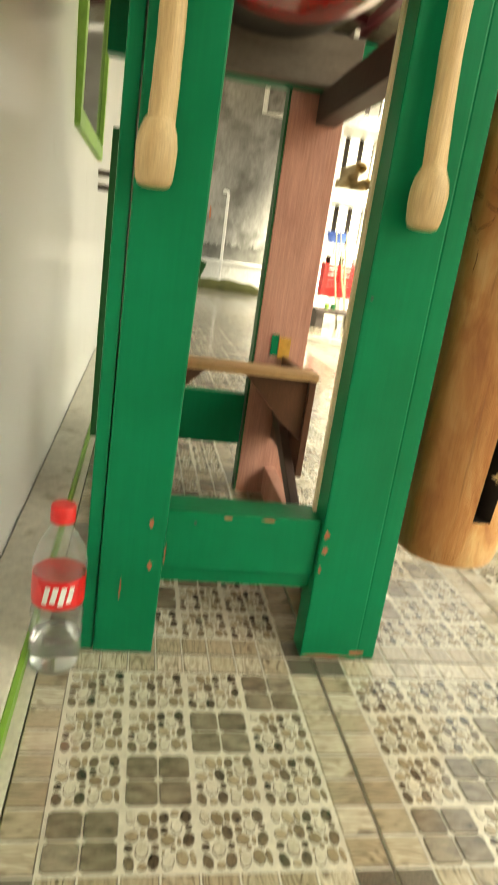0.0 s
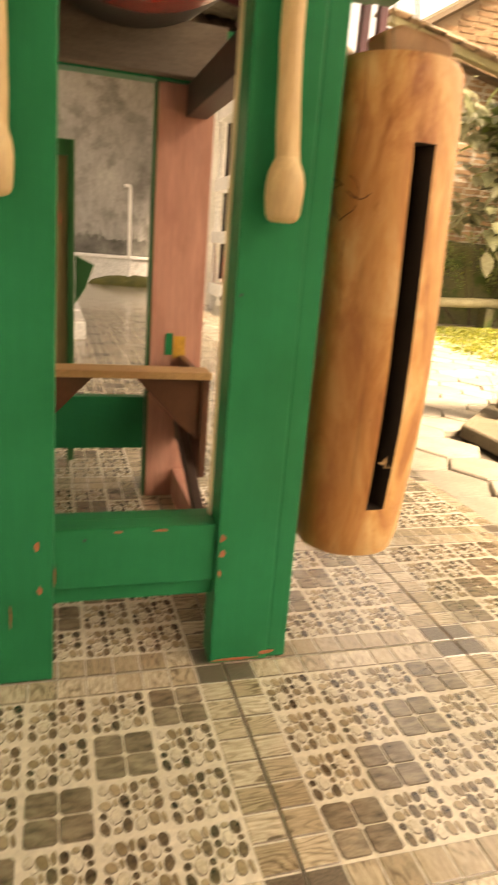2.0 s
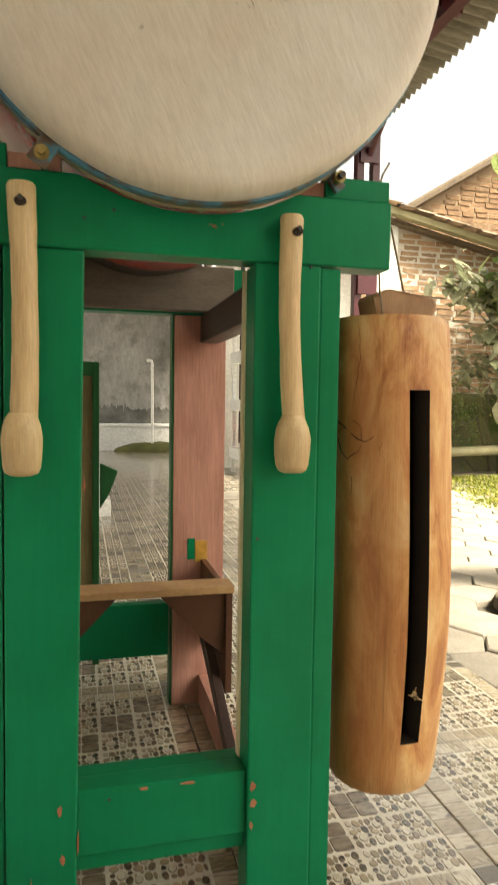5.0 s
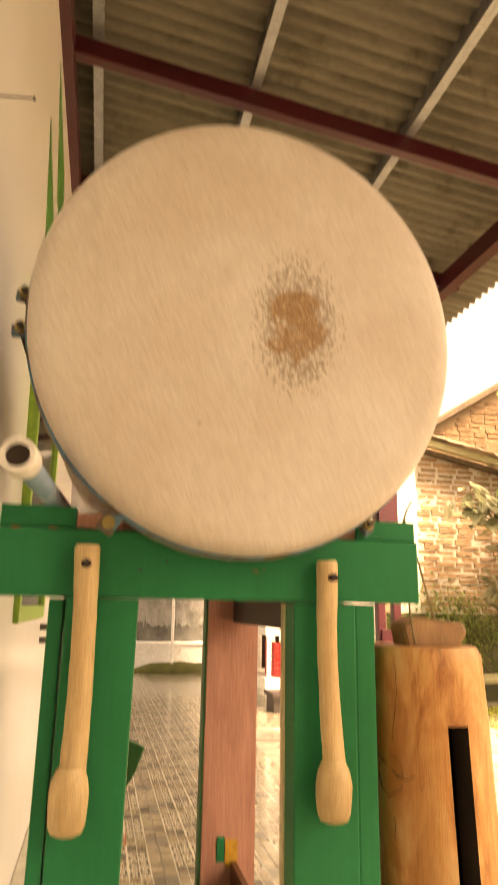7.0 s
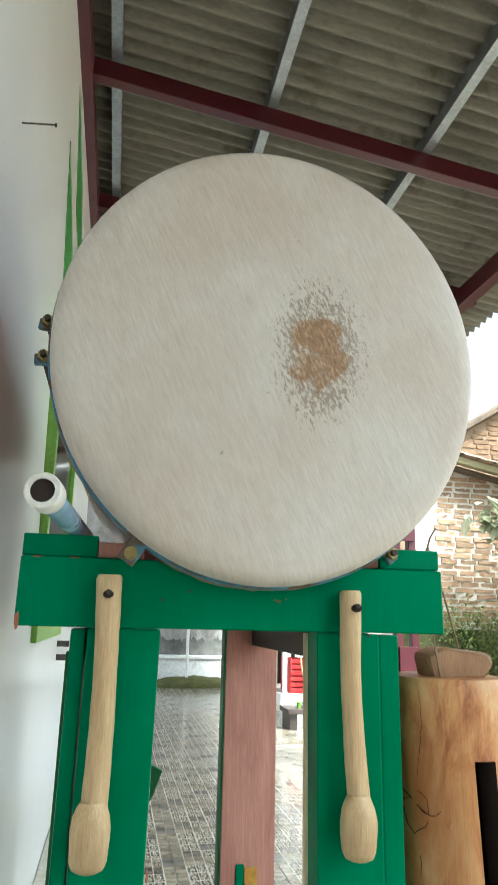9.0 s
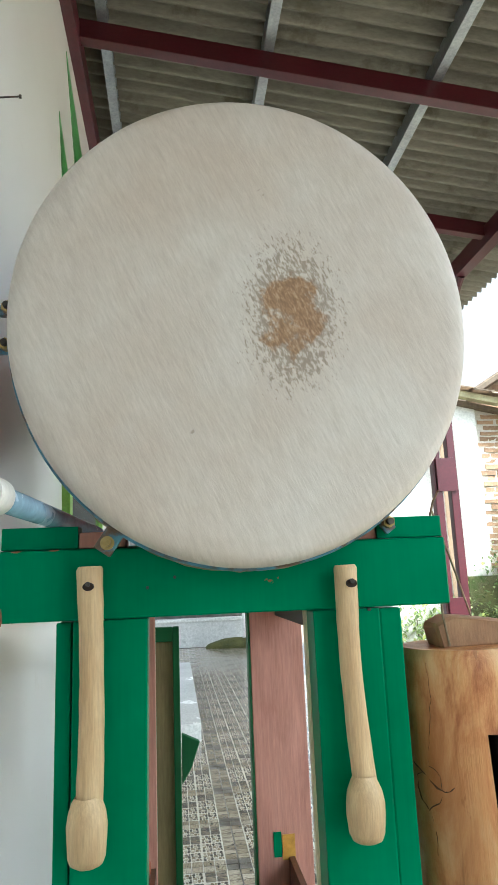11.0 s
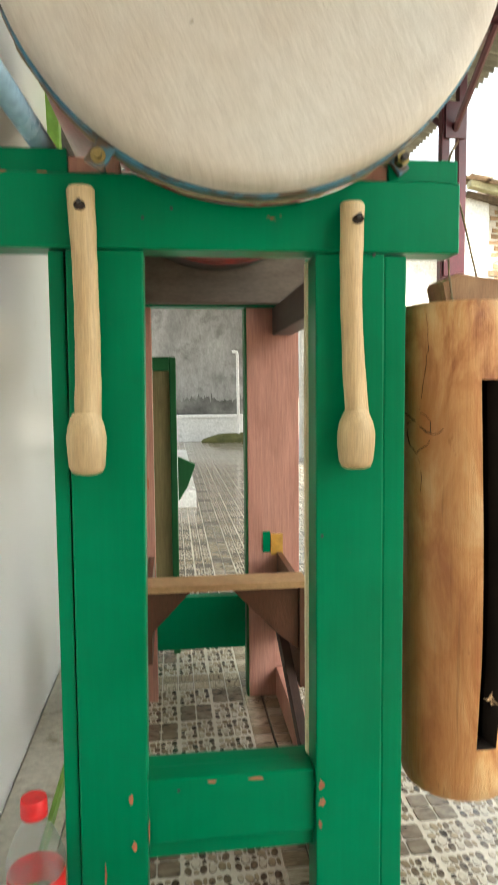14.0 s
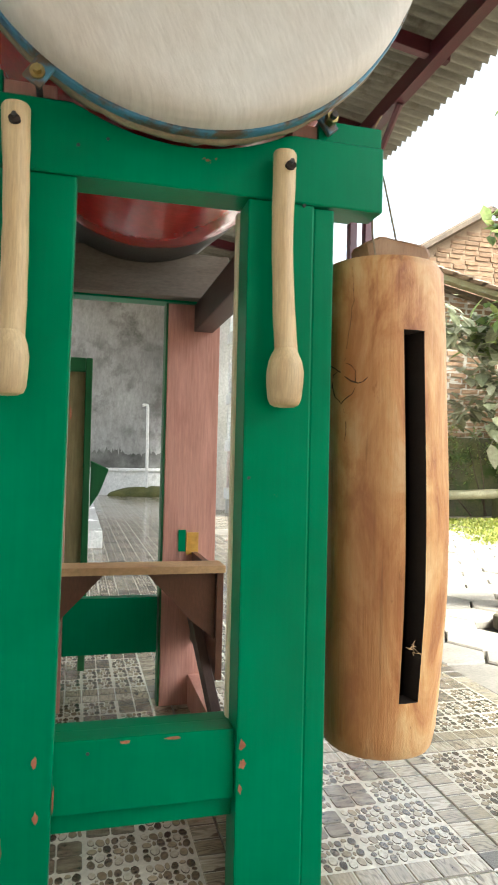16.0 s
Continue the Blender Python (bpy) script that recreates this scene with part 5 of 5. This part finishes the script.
def leaf_cloud(name, centre, spread, count, size, mat, label, stems=7):
    t = thing(name, (centre[0], centre[1], GROUND), label, "bush")
    for k in range(stems):
        a = bush_rng.uniform(-1, 1)
        top = Vector((centre[0] + spread[0] * a * 0.8, centre[1] + bush_rng.uniform(-0.3, 0.3), centre[2] + spread[2] * bush_rng.uniform(0.2, 0.8)))
        foot = Vector((centre[0] + a * 0.25, centre[1], GROUND))
        part("stem", tube([foot, foot.lerp(top, 0.5) + Vector((bush_rng.uniform(-0.1, 0.1), 0, 0)), top], [0.010, 0.007, 0.004], 6), M_FENCE, t)
    verts, faces = [], []
    clumps = [Vector((centre[0] + spread[0] * bush_rng.uniform(-1, 1), centre[1] + spread[1] * bush_rng.uniform(-1, 1), centre[2] + spread[2] * bush_rng.uniform(-1, 1))) for _ in range(26)]
    for i in range(count):
        c = clumps[i % 26] + Vector([bush_rng.gauss(0, 0.12) for _ in range(3)])
        l = size * bush_rng.uniform(0.5, 1.25)
        d = Vector((bush_rng.uniform(-1, 1), bush_rng.uniform(-1, 0.4), bush_rng.uniform(-0.9, 0.25))).normalized()
        w = d.cross(Vector((0, 0, 1))).normalized()
        n = w.cross(d).normalized()
        k = len(verts)
        for f, h, s in ((0, 0, 0), (0.3, 0.05, 0.24), (0.65, 0.04, 0.22), (1, -0.08, 0)):
            p = c + d * (l * f) + n * (l * h)
            verts += [tuple(p - w * (l * s)), tuple(p - n * l * 0.05 * (s > 0)), tuple(p + w * (l * s))]
        for r in range(3):
            for q in (0, 1):
                faces.append((k + r * 3 + q, k + r * 3 + q + 1, k + r * 3 + q + 4, k + r * 3 + q + 3))
    me = bpy.data.meshes.new("foliage")
    me.from_pydata(verts, [], faces)
    me.materials.append(mat)
    o = new("foliage", me)
    o.parent = t
    o.matrix_parent_inverse = Matrix.Translation(-Vector(t.location))
    return t


leaf_cloud("broadleaf_bush", (4.95, 4.9, 2.30), (1.15, 0.35, 0.75), 1500, 0.24, M_LEAF, "tall broadleaf bush with bright green leaves against the bricks")
leaf_cloud("dusty_bush", (4.60, 5.2, 1.40), (1.2, 0.25, 0.60), 1500, 0.22, M_LEAFGREY, "drooping dusty leaved bush below the bricks")
leaf_cloud("creeper", (4.3, 5.75, 0.66), (1.5, 0.06, 0.30), 5000, 0.05, M_LEAF, "dense small leaved creeper over the foundation", 5)
leaf_cloud("yard_tree", (4.1, 3.4, 3.35), (0.9, 0.5, 0.30), 500, 0.16, M_LEAF, "overhanging leafy branches beyond the canopy edge", 4)
leaf_cloud("low_creeper", (2.35, 6.1, 0.35), (0.45, 0.08, 0.22), 1200, 0.06, M_LEAF, "low green creeper at the foot of the plaster wall", 3)

# ---- pieces: floor tiles, pavers, bricks ----
def tile_mesh():
    bm = bmesh.new()
    T, G = 0.4, 0.0015
    rng = random.Random(3)

    def slab(x0, x1, y0, y1, z0, z1, mi, inset=0.0015):
        lo = [bm.verts.new(p) for p in ((x0, y0, z0), (x1, y0, z0), (x1, y1, z0), (x0, y1, z0))]
        hi = [bm.verts.new(p) for p in ((x0 + inset, y0 + inset, z1), (x1 - inset, y0 + inset, z1), (x1 - inset, y1 - inset, z1), (x0 + inset, y1 - inset, z1))]
        fs = [bm.faces.new(hi)] + [bm.faces.new((lo[i], lo[(i + 1) % 4], hi[(i + 1) % 4], hi[i])) for i in range(4)]
        for k, f in enumerate(fs):
            f.material_index = 8 if mi in (2, 3) and k in (1, 2) else mi

    slab(G, T - G, G, T - G, -0.008, -0.0012, 0, 0.001)
    B = 0.0435
    inner = T - 2 * B
    blk = inner / 4
    for k in range(8):
        a, b = B + inner * k / 8 + 0.001, B + inner * (k + 1) / 8 - 0.001
        slab(a, b, G, B - 0.001, -0.0012, 0.0, 3)
        slab(a, b, T - B + 0.001, T - G, -0.0012, 0.0, 3)
        slab(G, B - 0.001, a, b, -0.0012, 0.0, 2)
        slab(T - B + 0.001, T - G, a, b, -0.0012, 0.0, 2)
    for x in (G, T - B + 0.001):
        for y in (G, T - B + 0.001):
            slab(x, x + B - G - 0.001, y, y + B - G - 0.001, -0.0012, 0.0, 4)
    # one block of printed pebbles, the same in every block: place and size in the block, by tone
    dark = ((0.57, 0.86, 0.15, 0.23), (0.89, 0.885, 0.17, 0.26), (0.57, 0.65, 0.12, 0.125), (0.925, 0.695, 0.11, 0.09), (0.40, 0.60, 0.165, 0.28),
            (0.91, 0.485, 0.16, 0.27), (0.065, 0.365, 0.125, 0.13), (0.075, 0.13, 0.15, 0.26), (0.41, 0.15, 0.16, 0.27), (0.435, 0.375, 0.11, 0.11))
    tan = ((0.275, 0.84, 0.18, 0.27), (0.425, 0.875, 0.095, 0.22), (0.73, 0.945, 0.13, 0.11), (0.105, 0.555, 0.20, 0.19), (0.26, 0.60, 0.08, 0.15), (0.615, 0.485, 0.20, 0.20),
           (0.775, 0.465, 0.065, 0.13), (0.255, 0.075, 0.13, 0.125), (0.81, 0.195, 0.175, 0.27), (0.955, 0.19, 0.085, 0.24), (0.685, 0.345, 0.08, 0.08), (0.545, 0.28, 0.045, 0.09))
    pale = ((0.085, 0.87, 0.14, 0.22), (0.745, 0.71, 0.17, 0.26), (0.25, 0.325, 0.19, 0.28), (0.61, 0.145, 0.17, 0.26), (0.17, 0.71, 0.07, 0.07))
    span = blk - 0.006
    stones = [(u * span, v * span, w * span / 2, h * span / 2, rng.uniform(-0.25, 0.25), mi) for mi, rows in ((1, dark), (6, tan), (7, pale)) for u, v, w, h in rows]
    for i in range(4):
        for j in range(4):
            x0, y0 = B + blk * i + 0.002, B + blk * j + 0.002
            if i == j:
                h = (blk - 0.004) / 2
                for u in (0, 1):
                    for v in (0, 1):
                        a, b = x0 + u * h + 0.001, y0 + v * h + 0.001
                        c = 0.004
                        w = h - 0.002
                        pts = [(a + c, b), (a + w - c, b), (a + w, b + c), (a + w, b + w - c), (a + w - c, b + w), (a + c, b + w), (a, b + w - c), (a, b + c)]
                        lo = [bm.verts.new((p, q, -0.0012)) for p, q in pts]
                        hi = [bm.verts.new((a + w / 2 + (p - a - w / 2) * 0.95, b + w / 2 + (q - b - w / 2) * 0.95, 0.0004)) for p, q in pts]
                        for f in [bm.faces.new(hi)] + [bm.faces.new((lo[k], lo[(k + 1) % 8], hi[(k + 1) % 8], hi[k])) for k in range(8)]:
                            f.material_index = 5 if len(f.verts) == 8 or f.calc_center_median().y > b + w / 2 else 8
                continue
            for x, y, w, h, a, mi in stones:
                lo, hi = [], []
                cx, cy = x0 + 0.001 + x, y0 + 0.001 + y
                for k in range(11):
                    t = 2 * math.pi * k / 11
                    q = rng.uniform(0.97, 1.13)
                    u, v = w * q * math.cos(t), h * q * math.sin(t)
                    p, q = cx + u * math.cos(a) - v * math.sin(a), cy + u * math.sin(a) + v * math.cos(a)
                    lo.append(bm.verts.new((p, q, -0.0012)))
                    hi.append(bm.verts.new((cx + (p - cx) * 0.87, cy + (q - cy) * 0.87, -0.0002)))
                bm.faces.new(hi).material_index = mi
                for k in range(11):
                    bm.faces.new((lo[k], lo[(k + 1) % 11], hi[(k + 1) % 11], hi[k])).material_index = 8 if k not in (2, 3, 4) else mi
    bmesh.ops.recalc_face_normals(bm, faces=bm.faces)
    me = bpy.data.meshes.new("floor_tile")
    bm.to_mesh(me)
    bm.free()
    for m in (M_GROUT, M_PEBBLE, M_PLANKX, M_PLANKY, M_SPECK, M_SLATE, M_PEBTAN, M_PEBPALE, M_LINE):
        me.materials.append(m)
    return me


floor = single("floor", box(-0.416, 0.815, -2.2, 4.42, -0.03, -0.0085, 0), M_DARKGAP, "patterned pebble and plank print tile terrace floor", "floor", kind="structure")
yard = single("yard_floor", box(-2.4, 3.2, 4.4, 9.0, -0.03, -0.0088, 0), M_DARKGAP, "grey patterned tile yard floor", "floor", kind="structure")
TILE = tile_mesh()
tile_rng = random.Random(8)


def lay(i, j, parent):
    o = new("floor_tile", TILE)
    o.parent = parent
    o.location = (0.4 * i, 0.4 * j, tile_rng.uniform(-0.0006, 0.0))


for j in range(-6, 11):
    for i in range(-1, 2):
        if not (i == -1 and j == -2):
            lay(i, j, floor)
for j in range(11, 22):
    for i in range(-5, 8):
        if not (i < 0 and j < 16 and i * 0.4 + 0.4 < 0.0 and i < -1):
            lay(i, j, yard)

# the odd tiles let into the floor before the stand
rng = random.Random(17)
bm = box(-0.416, -0.1345, -0.80, -0.412, -0.0085, -0.0005, 0.001)
tile = part("pebble_tile", bm, M_PEBBG, floor, "glossy white tile printed with orange and black pebbles")
done = []
for row in range(17):
    for c in range(10):
        r = rng.uniform(0.0125, 0.0175)
        x = -0.416 + 0.0300 * (c + 0.5 + (0.24 if row % 2 else -0.24)) + rng.uniform(-0.003, 0.003)
        y = -0.822 + 0.0252 * (row + 0.5) + rng.uniform(-0.003, 0.003)
        if -0.412 + r < x < -0.137 - r and -0.80 + r < y < -0.4125 - r * 0.85:
            done.append((x, y, r))
bm = bmesh.new()
for x, y, r in done:
    a0, e = rng.uniform(-0.6, 0.6), rng.uniform(0.62, 0.85)
    lo = []
    for k in range(14):
        t = 2 * math.pi * k / 14
        u, v = r * math.cos(t), r * e * math.sin(t)
        lo.append(bm.verts.new((x + u * math.cos(a0) - v * math.sin(a0), y + u * math.sin(a0) + v * math.cos(a0), 0.0002)))
    bm.faces.new(lo)
tagged(part("pebble_print", bm, M_BIGPEB, tile, "printed pebbles"), kind="stuff")
part("wood_tile", box(-0.1335, -0.0805, -0.80, -0.412, -0.0085, -0.0004, 0.001), M_HONEY, floor, "honey coloured wood print tile")
cream = part("cream_tile", box(-0.0795, -0.003, -0.80, -0.412, -0.0085, -0.0004, 0.001), M_CREAM, floor, "cream tile with a tan scroll ornament")
bm = bmesh.new()
for s in range(4):
    for k in range(5):
        a = s * math.pi / 2 + (k - 2) * 0.28
        c, l = Vector((-0.041, -0.462, 0)), 0.020 + 0.012 * (k == 2)
        d = Vector((math.cos(a), math.sin(a), 0))
        w = Vector((-d.y, d.x, 0)) * 0.0022
        bm.faces.new([bm.verts.new(q + Vector((0, 0, 0.0002))) for q in (c + d * 0.006 - w * 0.3, c + d * l * 0.6 - w, c + d * l, c + d * l * 0.6 + w, c + d * 0.006 + w * 0.3)])
part("scroll_ornament", bm, M_TAN, cream, "tan scroll ornament")
part("grout_strip", box(-0.416, -0.4005, -2.2, 4.4, -0.0085, -0.0012, 0), M_GROUT, floor)
part("grout_strip", box(-0.4, -0.002, -0.412, -0.4005, -0.0085, -0.0012, 0), M_GROUT, floor)

# hexagonal pavers
HEX = 0.128
bm = bmesh.new()
lo = [bm.verts.new((HEX * 0.968 * math.cos(math.pi / 3 * k), HEX * 0.968 * math.sin(math.pi / 3 * k), -0.05)) for k in range(6)]
md = [bm.verts.new((v.co.x, v.co.y, -0.005)) for v in lo]
hi = [bm.verts.new((v.co.x * 0.96, v.co.y * 0.96, 0.0)) for v in lo]
bm.faces.new(hi)
for a, b in ((lo, md), (md, hi)):
    for k in range(6):
        bm.faces.new((a[k], a[(k + 1) % 6], b[(k + 1) % 6], b[k]))
bmesh.ops.recalc_face_normals(bm, faces=bm.faces)
HEXME = bpy.data.meshes.new("paver")
bm.to_mesh(HEXME)
bm.free()
HEXME.materials.append(M_PAVER)
pavement = single("pavement", box(0.82, 2.75, -2.2, 4.38, -0.05, -0.03, 0), M_DARKGAP, "hexagonal concrete paver path beside the terrace", "pavement", kind="structure")
hex_rng = random.Random(4)
cols = int(2.4 / (1.5 * HEX)) + 1
for c in range(cols):
    for r in range(32):
        x = 0.80 + HEX * 0.6 + c * 1.5 * HEX
        y = -1.9 + (r + 0.5 * (c % 2)) * HEX * math.sqrt(3)
        edge = 2.60 + 0.33 * max(0, y - 3.4)
        if x > edge + 0.1 or y > 4.5 or (x > 1.15 and y < 1.25) or (x > 1.5 and y < 1.55) or c * r > 5000:
            continue
        o = new("paver", HEXME)
        o.parent = pavement
        o.location = (x, y, -0.004 + hex_rng.uniform(-0.004, 0.003))
        o.rotation_euler = (hex_rng.uniform(-0.02, 0.02), hex_rng.uniform(-0.02, 0.02), hex_rng.uniform(-0.03, 0.03))

# bricks of the house wall and the gable behind
def brick_mesh(w, h, seed, mat):
    rng = random.Random(seed)
    bm = bmesh.new()
    n = 4
    front = []
    for j in (0, 1):
        front.append([bm.verts.new((w * (i / n - 0.5) + rng.uniform(-0.004, 0.004), rng.uniform(-0.004, 0.003), h * (j - 0.5) + rng.uniform(-0.006, 0.006))) for i in range(n + 1)])
    back = [[bm.verts.new((v.co.x * 1.03, 0.03, v.co.z * 1.06)) for v in row] for row in front]
    for i in range(n):
        bm.faces.new((front[0][i], front[0][i + 1], front[1][i + 1], front[1][i]))
        bm.faces.new((back[0][i], front[0][i], front[0][i + 1], back[0][i + 1])[::-1])
        bm.faces.new((front[1][i], front[1][i + 1], back[1][i + 1], back[1][i]))
    for i in (0, n):
        bm.faces.new((front[0][i], front[1][i], back[1][i], back[0][i]))
    bmesh.ops.recalc_face_normals(bm, faces=bm.faces)
    me = bpy.data.meshes.new("brick")
    bm.to_mesh(me)
    bm.free()
    me.materials.append(mat)
    return me


BRICKS = [brick_mesh(0.21, 0.045, s, M_BRICK) for s in range(6)]
SHADE_BRICKS = [brick_mesh(0.21, 0.052, s, M_SHADEBRICK) for s in range(4)]
brick_rng = random.Random(6)


def course(parent, x0, x1, z, top, y, kinds):
    x = x0 + brick_rng.uniform(0, 0.12)
    o = ORIGIN[parent.name]
    while x < x1:
        if z < top(x) - 0.03:
            b = new("brick", brick_rng.choice(kinds))
            b.parent = parent
            b.location = Vector((x + 0.105, y + brick_rng.uniform(-0.010, 0.006), z)) - o
            b.rotation_euler = (0, brick_rng.uniform(-0.03, 0.03), 0)
            b.scale = (brick_rng.uniform(0.85, 1.08), 1, brick_rng.uniform(0.8, 1.15))
        x += 0.235


for k in range(31):
    course(house, 3.12, 4.95, 0.90 + 0.063 * k, lambda x: 2.74 - 0.207 * (x - 2.9), 6.014, BRICKS)
for k in range(24):
    course(gable, 3.9, 5.9, 2.55 + 0.075 * k, lambda x: 2.95 + 0.59 * (x - 3.4), 7.992, SHADE_BRICKS)
# clay tiles over the eave
bm = bmesh.new()
for k in range(9):
    a = math.pi * k / 8
    bm.verts.new((0.0, -0.085 * math.cos(a), 0.035 * math.sin(a)))
bm.verts.ensure_lookup_table()
ring = list(bm.verts)
ring2 = [bm.verts.new((v.co.x + 0.24, v.co.y * 0.85, v.co.z * 0.85 + 0.012)) for v in ring]
for k in range(8):
    bm.faces.new((ring[k], ring[k + 1], ring2[k + 1], ring2[k]))
bmesh.ops.solidify(bm, geom=list(bm.faces), thickness=0.012)
RT = bpy.data.meshes.new("roof_tile")
bm.to_mesh(RT)
bm.free()
RT.materials.append(M_ROOFTILE)
for r in range(3):
    for k in range(20):
        o = new("roof_tile", RT)
        o.parent = house
        o.location = Vector((2.84 + 0.2 * k * math.cos(sl), 5.78 + 0.15 * r, 2.875 - 0.2 * k * math.sin(sl) + 0.03 * r)) - ORIGIN[house.name]
        o.rotation_euler = (brick_rng.uniform(-0.06, 0.06), sl - 0.05, brick_rng.uniform(-0.05, 0.05))

# clay tile roof of the outbuilding behind the rack
shed = thing("outbuilding_roof", (2.0, 6.3, 2.46), "old clay tile roof above the plaster wall", "roof")
part("roof_deck", prism([(6.02, 2.40), (6.06, 2.37), (7.4, 3.03), (7.4, 3.10)], 1.15, 2.84, axis="x"), M_FENCE, shed, "dark roof battens")
for r in range(6):
    for k in range(11):
        o = new("roof_tile", RT)
        o.parent = shed
        o.location = Vector((1.22 + 0.155 * k, 6.02 + 0.2 * r, 2.43 + 0.1 * r)) - ORIGIN[shed.name]
        o.rotation_euler = (0, radians(-24), radians(90))
